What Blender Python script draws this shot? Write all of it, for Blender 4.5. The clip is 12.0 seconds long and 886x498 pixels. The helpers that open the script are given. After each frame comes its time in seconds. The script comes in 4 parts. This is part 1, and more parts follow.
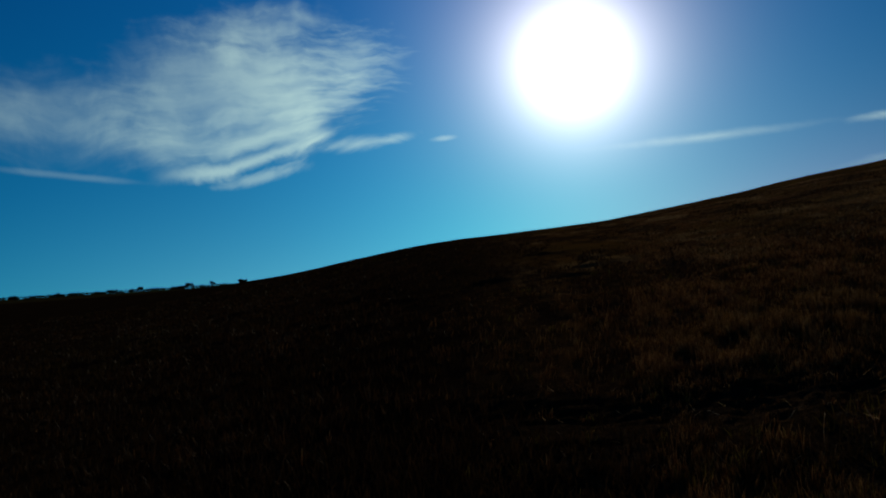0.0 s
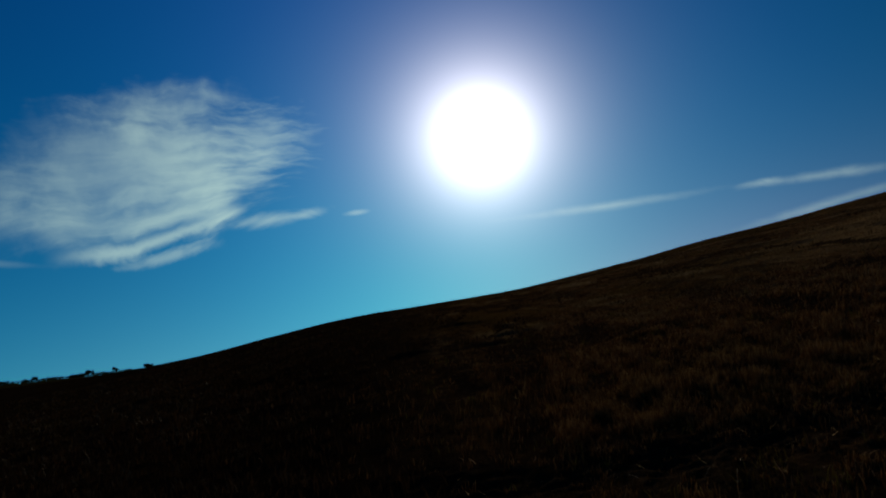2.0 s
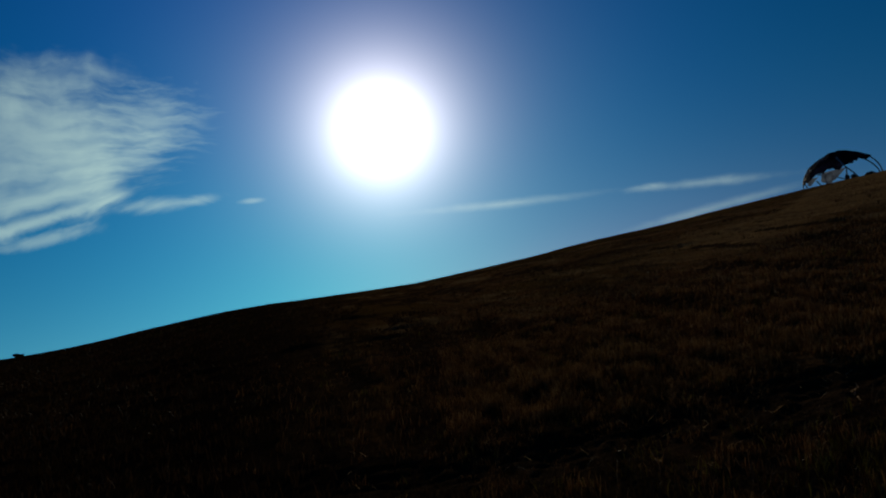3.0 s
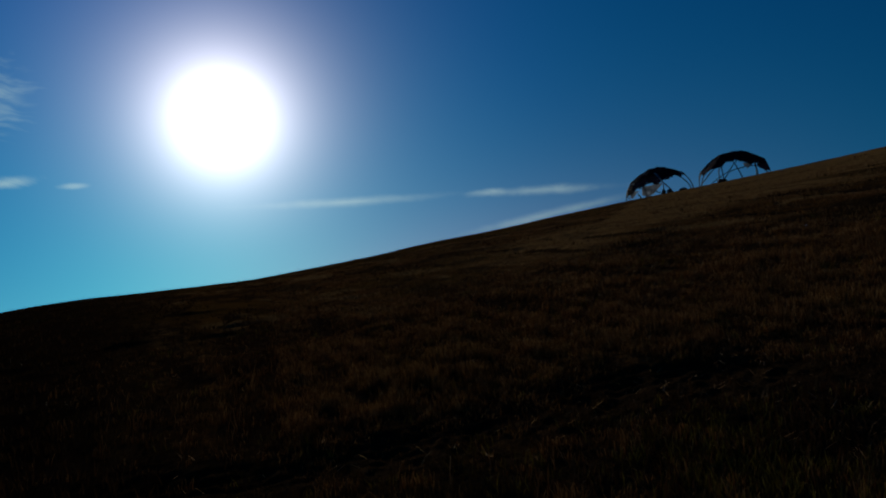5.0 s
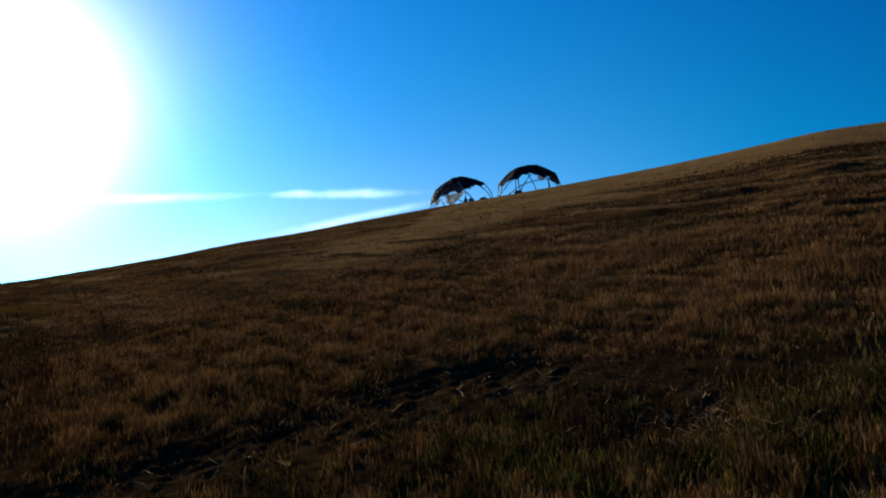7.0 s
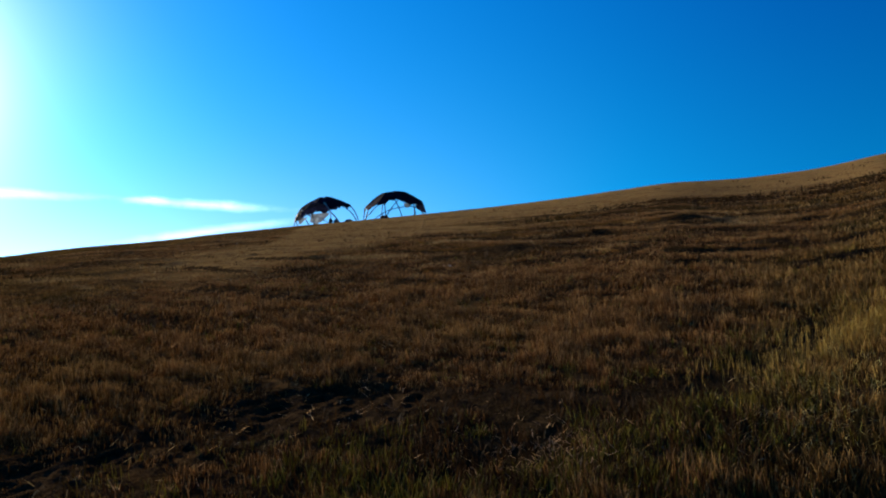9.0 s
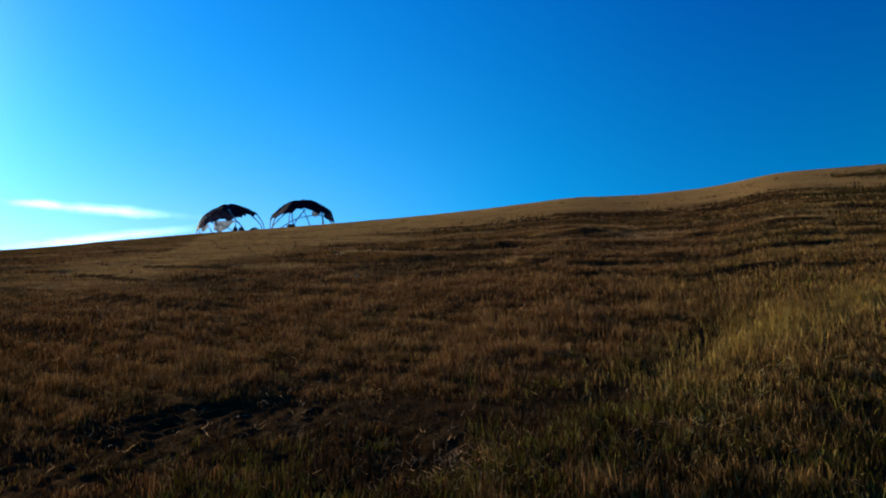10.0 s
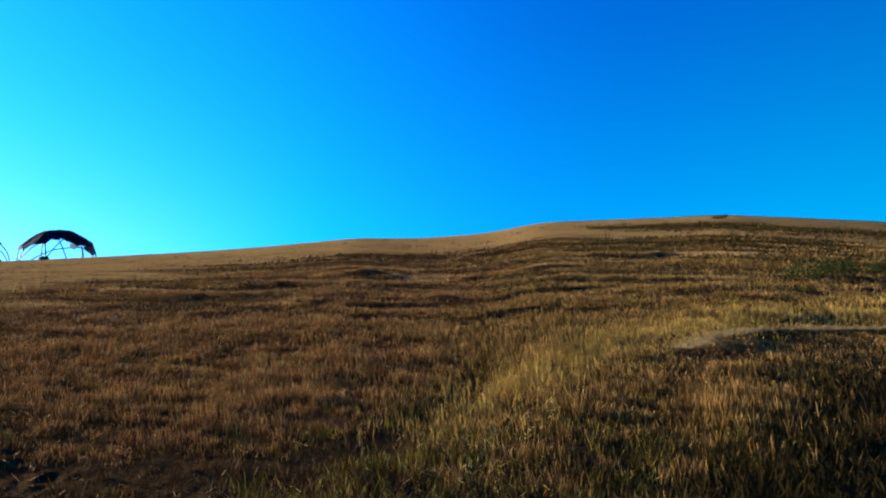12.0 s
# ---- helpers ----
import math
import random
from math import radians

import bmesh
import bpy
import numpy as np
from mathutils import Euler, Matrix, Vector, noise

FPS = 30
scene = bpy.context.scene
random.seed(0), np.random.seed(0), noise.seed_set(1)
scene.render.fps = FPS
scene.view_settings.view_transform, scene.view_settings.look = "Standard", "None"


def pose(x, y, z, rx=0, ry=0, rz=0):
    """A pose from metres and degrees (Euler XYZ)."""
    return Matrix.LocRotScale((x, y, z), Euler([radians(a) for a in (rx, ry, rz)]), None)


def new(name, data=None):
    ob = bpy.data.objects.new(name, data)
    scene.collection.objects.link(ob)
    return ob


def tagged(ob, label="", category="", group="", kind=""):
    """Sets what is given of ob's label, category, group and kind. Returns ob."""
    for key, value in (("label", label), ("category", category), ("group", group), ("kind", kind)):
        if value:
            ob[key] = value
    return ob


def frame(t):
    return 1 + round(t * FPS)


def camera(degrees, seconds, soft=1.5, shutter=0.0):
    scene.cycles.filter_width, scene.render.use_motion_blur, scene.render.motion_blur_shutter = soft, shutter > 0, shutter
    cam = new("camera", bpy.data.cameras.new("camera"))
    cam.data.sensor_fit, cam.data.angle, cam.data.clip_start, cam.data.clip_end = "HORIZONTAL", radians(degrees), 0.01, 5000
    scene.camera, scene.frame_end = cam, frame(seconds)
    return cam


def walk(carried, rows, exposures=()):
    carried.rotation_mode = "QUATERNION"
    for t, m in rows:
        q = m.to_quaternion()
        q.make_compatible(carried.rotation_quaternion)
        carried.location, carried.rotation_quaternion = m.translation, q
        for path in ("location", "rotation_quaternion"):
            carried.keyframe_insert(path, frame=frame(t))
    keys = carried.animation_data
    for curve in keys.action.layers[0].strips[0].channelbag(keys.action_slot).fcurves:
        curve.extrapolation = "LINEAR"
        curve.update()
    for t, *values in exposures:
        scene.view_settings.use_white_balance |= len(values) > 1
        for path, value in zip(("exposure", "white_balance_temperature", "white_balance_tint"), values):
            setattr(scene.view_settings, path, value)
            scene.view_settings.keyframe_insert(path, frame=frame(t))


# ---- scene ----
EYE = 1.6          # eye height over the ground at the camera's feet
SUN_AZ, SUN_EL = 11.0, 15.2   # degrees clockwise from +y, and over the horizon

cam = camera(62.1, 12.0, soft=2.1, shutter=0.0)
PATH = (
    (0.0, -0.040, 0.000, 1.600, 91.82, 3.67, 0.12),
    (0.5, -0.040, 0.000, 1.600, 93.50, 3.86, -3.09),
    (1.0, -0.040, 0.000, 1.600, 95.43, 4.08, -3.64),
    (1.5, -0.040, 0.000, 1.600, 97.74, 4.61, -3.48),
    (2.0, -0.040, 0.000, 1.600, 96.92, 6.09, -6.32),
    (2.5, -0.040, 0.000, 1.600, 96.27, 5.21, -10.41),
    (3.0, -0.040, 0.000, 1.600, 95.62, 5.24, -14.48),
    (3.2, -0.040, 0.000, 1.600, 95.67, 5.16, -15.58),
    (4.8, -0.040, 0.000, 1.600, 94.47, 4.65, -25.50),
    (5.0, -0.040, 0.000, 1.600, 94.48, 4.46, -26.85),
    (5.5, -0.040, 0.000, 1.600, 94.10, 4.20, -29.83),
    (6.0, -0.040, -0.003, 1.601, 93.51, 4.89, -34.62),
    (6.5, -0.029, -0.003, 1.601, 93.89, 5.08, -37.98),
    (7.0, -0.014, 0.000, 1.602, 93.61, 4.34, -41.94),
    (7.2, -0.010, 0.000, 1.602, 93.74, 4.50, -43.31),
    (8.8, -0.012, 0.000, 1.598, 94.84, 1.34, -51.75),
    (9.0, -0.007, 0.000, 1.601, 94.97, 1.21, -52.86),
    (9.5, 0.020, -0.003, 1.603, 95.55, 1.07, -56.08),
    (10.0, 0.042, -0.004, 1.606, 95.65, 1.13, -59.98),
    (10.5, 0.068, 0.000, 1.608, 95.89, 0.72, -63.04),
    (11.0, 0.111, 0.010, 1.615, 96.13, 1.27, -66.79),
    (11.5, 0.165, 0.012, 1.625, 95.79, 2.90, -71.38),
    (12.0, 0.204, 0.008, 1.651, 98.32, 1.74, -76.81),
)
EXPOSURES = (
    (0.0, -1.82), (0.5, -1.95), (1.0, -2.0), (3.0, -2.05), (5.0, -2.05), (5.5, -1.88), (5.8, -1.05), (6.1, -0.58),
    (6.5, -0.2), (7.2, 0.22), (8.8, 0.58), (9.5, 0.5), (10.0, 0.6), (10.5, 0.68), (11.0, 0.92), (11.5, 1.3), (12.0, 1.62),
)
walk(cam, [(t, pose(x, y, z, rx, ry, rz)) for t, x, y, z, rx, ry, rz in PATH], EXPOSURES)


# ---- node helpers ----
class Net:
    """A small writer of node trees."""

    def __init__(self, tree):
        self.tree = tree
        tree.nodes.clear()

    def add(self, kind, **values):
        node = self.tree.nodes.new(kind)
        for key, value in values.items():
            setattr(node, key, value)
        return node

    def link(self, a, b):
        self.tree.links.new(a, b)

    def put(self, socket, value):
        if hasattr(value, "is_output"):
            self.link(value, socket)
        else:
            socket.default_value = value

    def math(self, op, a, b=0.0, c=0.0, clamp=False):
        node = self.add("ShaderNodeMath", operation=op, use_clamp=clamp)
        for socket, value in zip(node.inputs, (a, b, c)):
            self.put(socket, value)
        return node.outputs[0]

    def span(self, value, a, b, lo=0.0, hi=1.0):
        node = self.add("ShaderNodeMapRange", interpolation_type="SMOOTHSTEP")
        for socket, v in zip(node.inputs, (value, a, b, lo, hi)):
            self.put(socket, v)
        return node.outputs[0]

    def mix(self, fac, a, b, blend="MIX"):
        node = self.add("ShaderNodeMix", data_type="RGBA", blend_type=blend)
        self.put(node.inputs[0], fac)
        self.put(node.inputs[6], a)
        self.put(node.inputs[7], b)
        return node.outputs[2]

    def noise(self, vector, scale, detail=4.0, rough=0.55, warp=0.0):
        node = self.add("ShaderNodeTexNoise")
        self.link(vector, node.inputs["Vector"])
        for name, v in (("Scale", scale), ("Detail", detail), ("Roughness", rough), ("Distortion", warp)):
            node.inputs[name].default_value = v
        return node.outputs["Fac"]

    def stretch(self, vector, sx, sy, sz, turn=0.0):
        node = self.add("ShaderNodeMapping")
        self.link(vector, node.inputs[0])
        node.inputs["Scale"].default_value = (sx, sy, sz)
        node.inputs["Rotation"].default_value = (0, 0, radians(turn))
        return node.outputs[0]


def rgb(r, g, b):
    return (r, g, b, 1.0)


# ---- sky, glow round the sun and high clouds ----
def make_sky():
    world = bpy.data.worlds.new("sky")
    world.use_nodes = True
    scene.world = world
    n = Net(world.node_tree)
    sky = n.add("ShaderNodeTexSky", sky_type="NISHITA", sun_disc=False)
    sky.sun_elevation, sky.sun_rotation = radians(SUN_EL), radians(SUN_AZ)
    sky.air_density, sky.dust_density, sky.ozone_density, sky.altitude = 1.0, 0.4, 2.0, 900
    way = n.add("ShaderNodeTexCoord").outputs["Generated"]
    lift = n.add("ShaderNodeVectorMath", operation="MULTIPLY_ADD")   # sky sampled higher up, which leaves out the yellow horizon band
    n.link(way, lift.inputs[0])
    lift.inputs[1].default_value, lift.inputs[2].default_value = (1, 1, 0.85), (0, 0, 0.13)
    n.link(lift.outputs[0], sky.inputs[0])
    deep = n.add("ShaderNodeHueSaturation")
    deep.inputs["Saturation"].default_value = 1.72
    n.link(sky.outputs[0], deep.inputs["Color"])

    parts = n.add("ShaderNodeSeparateXYZ")
    n.link(way, parts.inputs[0])
    x, y, z = parts.outputs
    el = n.math("MULTIPLY", n.math("ARCSINE", z), 57.2958)
    az = n.math("MULTIPLY", n.math("ARCTAN2", x, y), 57.2958)

    tint = n.mix(n.span(el, 2.0, 38.0), rgb(0.010, 0.094, 0.110), rgb(0.007, 0.048, 0.117))
    tint = n.mix(n.span(el, 28.0, 65.0), tint, rgb(0.010, 0.025, 0.040))   # darker towards the zenith
    level = n.mix(1.0, deep.outputs[0], tint, "MULTIPLY")

    # glow painted round the sun, lens bloom included, and along the horizon under it
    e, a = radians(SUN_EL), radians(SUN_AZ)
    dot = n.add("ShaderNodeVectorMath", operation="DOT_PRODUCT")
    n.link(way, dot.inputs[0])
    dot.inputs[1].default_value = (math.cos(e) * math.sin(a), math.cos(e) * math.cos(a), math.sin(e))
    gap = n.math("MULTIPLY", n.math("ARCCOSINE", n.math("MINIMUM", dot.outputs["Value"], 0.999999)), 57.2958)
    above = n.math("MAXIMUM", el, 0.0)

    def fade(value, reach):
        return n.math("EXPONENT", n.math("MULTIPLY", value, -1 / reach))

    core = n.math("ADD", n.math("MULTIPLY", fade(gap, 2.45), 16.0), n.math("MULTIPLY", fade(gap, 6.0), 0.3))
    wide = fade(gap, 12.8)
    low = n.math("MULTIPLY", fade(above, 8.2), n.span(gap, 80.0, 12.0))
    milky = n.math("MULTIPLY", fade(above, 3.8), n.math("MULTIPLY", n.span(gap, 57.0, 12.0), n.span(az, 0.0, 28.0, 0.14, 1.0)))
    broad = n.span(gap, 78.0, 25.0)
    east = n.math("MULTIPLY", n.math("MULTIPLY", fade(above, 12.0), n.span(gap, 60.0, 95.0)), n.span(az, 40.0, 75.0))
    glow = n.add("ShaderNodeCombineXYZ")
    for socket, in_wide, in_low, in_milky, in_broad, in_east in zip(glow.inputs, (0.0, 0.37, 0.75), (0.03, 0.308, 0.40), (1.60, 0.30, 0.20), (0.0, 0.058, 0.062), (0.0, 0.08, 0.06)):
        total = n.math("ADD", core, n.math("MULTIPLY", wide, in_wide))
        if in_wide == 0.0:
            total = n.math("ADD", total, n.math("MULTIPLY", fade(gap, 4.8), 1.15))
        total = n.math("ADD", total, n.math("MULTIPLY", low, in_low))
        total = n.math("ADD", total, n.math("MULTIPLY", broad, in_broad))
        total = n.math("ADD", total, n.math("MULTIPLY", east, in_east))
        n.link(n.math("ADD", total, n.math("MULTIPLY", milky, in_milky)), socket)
    sun_glow = glow.outputs[0]

    # cirrus in azimuth and elevation: the fibres run level above and sweep up in a bow below
    dx = n.math("ADD", az, 19.0)
    sweep = n.math("MULTIPLY", n.math("MULTIPLY", dx, n.math("ABSOLUTE", dx)), n.math("MULTIPLY", n.span(el, 15.5, 8.5), n.math("MULTIPLY", n.span(az, 2.0, -6.0), n.span(az, -32.0, -24.0))))
    bow = n.math("SUBTRACT", el, n.math("MULTIPLY", sweep, 0.036))
    plane = n.add("ShaderNodeCombineXYZ")
    n.link(az, plane.inputs[0])
    n.link(bow, plane.inputs[1])
    warp = n.add("ShaderNodeTexNoise", noise_dimensions="2D")
    n.link(plane.outputs[0], warp.inputs["Vector"])
    warp.inputs["Scale"].default_value, warp.inputs["Detail"].default_value = 0.22, 3
    shift = n.add("ShaderNodeVectorMath", operation="SUBTRACT")
    n.link(warp.outputs["Color"], shift.inputs[0])
    shift.inputs[1].default_value = (0.5, 0.5, 0.5)
    push = n.add("ShaderNodeVectorMath", operation="SCALE")
    n.link(shift.outputs[0], push.inputs[0])
    push.inputs["Scale"].default_value = 1.8
    moved = n.add("ShaderNodeVectorMath", operation="ADD")
    n.link(plane.outputs[0], moved.inputs[0])
    n.link(push.outputs[0], moved.inputs[1])
    wisp = n.noise(n.stretch(moved.outputs[0], 0.14, 0.80, 1.0, -3), 1.0, 5, 0.55)
    fluff = n.noise(moved.outputs[0], 0.42, 6, 0.55)
    fibre = n.noise(n.stretch(moved.outputs[0], 0.30, 1.5, 1.0, -3), 1.0, 5, 0.6)
    grain = n.math("ADD", n.math("MULTIPLY", wisp, 0.33), n.math("MULTIPLY", fluff, 0.47))
    grain = n.math("ADD", grain, n.math("MULTIPLY", fibre, 0.20))

    def patch(caz, cel, raz, rel, turn, amount, ragged, soft, drawn=False):
        """A soft ellipse, broken by noise; drawn: by the fibres alone."""
        c, s = math.cos(radians(turn)), math.sin(radians(turn))
        dx, dy = n.math("SUBTRACT", az, caz), n.math("SUBTRACT", el, cel)
        u = n.math("ADD", n.math("MULTIPLY", dx, c / raz), n.math("MULTIPLY", dy, s / raz))
        v = n.math("ADD", n.math("MULTIPLY", dx, -s / rel), n.math("MULTIPLY", dy, c / rel))
        d = n.math("SQRT", n.math("ADD", n.math("MULTIPLY", u, u), n.math("MULTIPLY", v, v)))
        d = n.math("ADD", n.math("SUBTRACT", 1.0, d),
                   n.math("MULTIPLY", n.math("SUBTRACT", fibre if drawn else grain, 0.5), ragged))
        return n.math("MULTIPLY", n.span(d, 0.0, soft), amount)

    def ribbon(centre, half, az0, az1, amount):
        """A narrow band that follows the bow of the fibres."""
        off = n.math("DIVIDE", n.math("ABSOLUTE", n.math("SUBTRACT", n.math("ADD", bow, n.math("MULTIPLY", n.math("SUBTRACT", fluff, 0.5), 1.6)), centre)), half)
        ends = n.math("MULTIPLY", n.span(az, az0, az0 + 5.0), n.span(az, az1, az1 - 1.6))
        return n.math("MULTIPLY", n.math("MULTIPLY", n.span(off, 1.0, 0.0), ends), amount)

    clear = 1.0
    for row in (
        (-15.2, 14.3, 12.0, 6.2, 4, 0.38, 1.0, 0.9),
        (-12.3, 14.4, 6.0, 6.6, 8, 0.34, 1.5, 1.0),
        (-10.8, 13.2, 3.2, 4.6, -14, 0.42, 1.2, 1.0),
        (-9.7, 12.4, 1.7, 3.4, -22, 0.50, 1.3, 1.1),
        (-26.0, 12.2, 9.0, 4.2, -3, 0.22, 1.4, 1.2),
        (-30.5, 12.4, 4.5, 3.0, 0, 0.20, 1.0, 1.2),
        (-20.0, 10.6, 8.0, 2.6, -6, 0.34, 1.2, 1.1),
        (-13.5, 18.8, 7.5, 2.3, 8, 0.26, 2.0, 1.0),
        (-6.3, 16.1, 5.2, 3.4, 4, 0.46, 1.5, 1.1, True),
        (-7.6, 14.0, 3.6, 2.4, 2, 0.38, 1.4, 1.1, True),
        (-6.4, 10.3, 4.2, 0.80, 5, 0.55, 1.9, 1.2),
        (-3.4, 10.55, 2.4, 0.55, 8, 0.50, 1.9, 1.1),
        (-13.4, 8.1, 4.8, 0.75, 12, 0.45, 2.4, 0.9),
        (-27.0, 8.35, 6.6, 0.36, -6, 0.14, 0.8, 0.9),
        (0.6, 10.35, 1.3, 0.30, 3, 0.40, 0.8, 0.9),
        (20.0, 8.62, 10.5, 0.50, 0.0, 0.50, 1.3, 1.5),
        (34.6, 8.38, 8.2, 0.52, -2.2, 0.55, 1.7, 1.7),
        (30.9, 8.58, 2.4, 0.42, -1, 0.42, 1.6, 1.5),
        (35.0, 6.35, 9.0, 0.52, 8.2, 0.45, 1.6, 1.7),
    ):
        clear = n.math("MULTIPLY", clear, n.math("SUBTRACT", 1.0, patch(*row)))
    for row in ((8.3, 0.85, -22.0, -7.4, 0.62), (10.0, 1.2, -20.0, -7.6, 0.40), (9.0, 0.45, -13.0, -7.8, 0.45)):
        clear = n.math("MULTIPLY", clear, n.math("SUBTRACT", 1.0, ribbon(*row)))
    cover = n.math("SUBTRACT", 1.0, clear)
    cover = n.math("MULTIPLY", cover, n.span(wisp, 0.3, 0.65, 0.80, 1.0))
    away_from_sun = n.math("MULTIPLY", n.span(gap, 30.0, 110.0, 1.0, 0.72), n.span(gap, 12.0, 34.0, 1.2, 1.0))
    away_from_sun = n.math("MULTIPLY", away_from_sun, n.span(gap, 88.0, 140.0, 1.0, 0.42))
    away_from_sun = n.math("MULTIPLY", away_from_sun, n.span(az, 28.0, -8.0, 1.0, 1.35))   # sky brightened west of the sun, to balance a darker exposure
    level = n.mix(1.0, level, away_from_sun, "MULTIPLY")
    air = n.mix(1.0, level, sun_glow, "ADD")
    lit = n.mix(1.0, rgb(1.80, 2.40, 2.15), n.mix(1.0, sun_glow, rgb(1, 1, 1), "MULTIPLY"), "ADD")
    for node in n.tree.nodes:
        if node.bl_idname == "ShaderNodeMix":
            node.clamp_result = False
    colour = n.mix(cover, air, lit)
    back = n.add("ShaderNodeBackground")
    n.link(colour, back.inputs["Color"])
    back.inputs["Strength"].default_value = 1.0
    out = n.add("ShaderNodeOutputWorld")
    n.link(back.outputs[0], out.inputs["Surface"])


make_sky()
sun_data = bpy.data.lights.new("sun", "SUN")
sun_data.energy, sun_data.angle, sun_data.color = 5.0, radians(0.53), (1.0, 0.87, 0.60)
sun = new("sun", sun_data)
sun.matrix_world = pose(0, 0, 60, 90 - SUN_EL, 0, 180 - SUN_AZ)


# ---- materials ----
def material(name):
    m = bpy.data.materials.new(name)
    m.use_nodes = True
    n = Net(m.node_tree)
    shader = n.add("ShaderNodeBsdfPrincipled")
    out = n.add("ShaderNodeOutputMaterial")
    n.link(shader.outputs[0], out.inputs["Surface"])
    return m, n, shader


def bump(n, shader, height, strength, distance):
    node = n.add("ShaderNodeBump")
    node.inputs["Strength"].default_value = strength
    node.inputs["Distance"].default_value = distance
    n.link(height, node.inputs["Height"])
    n.link(node.outputs[0], shader.inputs["Normal"])


def mat_ground():
    m, n, shader = material("dry_field_soil")
    at = n.add("ShaderNodeNewGeometry").outputs["Position"]
    flat = n.stretch(at, 1, 1, 0.3)
    bands = n.noise(n.stretch(flat, 0.5, 0.11, 0.4, 12), 1.0, 5, 0.65, 0.4)
    ledges = n.noise(n.stretch(flat, 1.5, 0.10, 0.6, 14), 1.0, 3, 0.5, 0.5)
    clumps = n.noise(n.stretch(flat, 3.0, 1.8, 2.0, 12), 1.0, 5, 0.7)
    fine = n.noise(at, 30, 4, 0.7)
    wide = n.noise(flat, 0.06, 3, 0.5)
    grit = n.noise(at, 7.0, 4, 0.7)
    soil = n.mix(n.span(n.math("ADD", n.math("MULTIPLY", fine, 0.5), n.math("MULTIPLY", grit, 0.5)), 0.35, 0.65), rgb(0.014, 0.009, 0.005), rgb(0.058, 0.035, 0.018))
    west_shade = n.add("ShaderNodeAttribute", attribute_name="west_shade").outputs["Fac"]
    soil = n.mix(west_shade, soil, n.mix(fine, rgb(0.006, 0.004, 0.003), rgb(0.020, 0.012, 0.007)))   # near-black put into the soil, for the backlit western ground
    straw = n.mix(fine, rgb(0.055, 0.025, 0.007), rgb(0.165, 0.080, 0.024))
    drawn = n.noise(n.stretch(at, 0.8, 0.20, 0.5), 1.0, 4, 0.6, 0.3)
    straw = n.mix(n.span(drawn, 0.53, 0.64, 0.0, 0.7), straw, rgb(0.31, 0.195, 0.080))
    straw = n.mix(n.span(drawn, 0.48, 0.42, 0.0, 0.8), straw, rgb(0.032, 0.018, 0.008))
    straw = n.mix(n.span(wide, 0.42, 0.64), straw, n.mix(fine, rgb(0.052, 0.028, 0.007), rgb(0.155, 0.083, 0.020)))
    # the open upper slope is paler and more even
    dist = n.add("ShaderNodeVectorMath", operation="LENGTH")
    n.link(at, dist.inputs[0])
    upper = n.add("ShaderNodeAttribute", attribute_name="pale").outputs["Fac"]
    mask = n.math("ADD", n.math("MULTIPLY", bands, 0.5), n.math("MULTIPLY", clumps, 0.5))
    mask = n.math("ADD", mask, n.math("MULTIPLY", n.span(dist.outputs["Value"], 9.0, 22.0), 0.07))   # painted lighter with distance from the eye
    mask = n.span(n.math("ADD", mask, n.math("MULTIPLY", upper, 0.16)), 0.44, 0.58)
    # thin lines painted dark, for overhang shade and bare soil at ledges
    mask = n.math("MULTIPLY", mask, n.span(n.math("ABSOLUTE", n.math("SUBTRACT", ledges, 0.5)), 0.0, 0.035, 0.25, 1.0))
    bare = n.add("ShaderNodeAttribute", attribute_name="bare").outputs["Fac"]
    moss = n.add("ShaderNodeAttribute", attribute_name="green").outputs["Fac"]
    mask = n.math("MULTIPLY", mask, n.span(n.math("SUBTRACT", bare, n.math("MULTIPLY", fine, 0.5)), 0.0, 0.5, 1.0, 0.05))
    mask = n.math("MULTIPLY", mask, n.span(dist.outputs["Value"], 4.5, 9.0, 0.25, 1.0))   # painted darker near the eye, for the dark gaps between tufts
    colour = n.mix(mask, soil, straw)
    colour = n.mix(n.math("MULTIPLY", moss, 0.1), colour, n.mix(fine, rgb(0.028, 0.024, 0.006), rgb(0.10, 0.075, 0.018)))
    colour = n.mix(n.math("MULTIPLY", upper, mask), colour, n.mix(clumps, rgb(0.205, 0.118, 0.044), rgb(0.33, 0.200, 0.078)))
    earth = n.add("ShaderNodeAttribute", attribute_name="earth").outputs["Fac"]
    colour = n.mix(n.span(n.math("ADD", earth, n.math("MULTIPLY", n.math("SUBTRACT", clumps, 0.5), 0.8)), 0.35, 0.7), colour, n.mix(fine, rgb(0.20, 0.130, 0.055), rgb(0.38, 0.265, 0.125)))
    # far plain painted dark, for backlit ground seen on its shade side
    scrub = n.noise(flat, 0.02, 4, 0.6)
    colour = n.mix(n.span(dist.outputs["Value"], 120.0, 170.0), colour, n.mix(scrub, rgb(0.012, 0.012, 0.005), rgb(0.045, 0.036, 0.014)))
    n.link(colour, shader.inputs["Base Color"])
    shader.inputs["Roughness"].default_value = 1.0
    shader.inputs["Specular IOR Level"].default_value = 0.0
    bump(n, shader, n.math("ADD", fine, n.math("MULTIPLY", clumps, 3.0)), 1.0, 0.06)
    return m


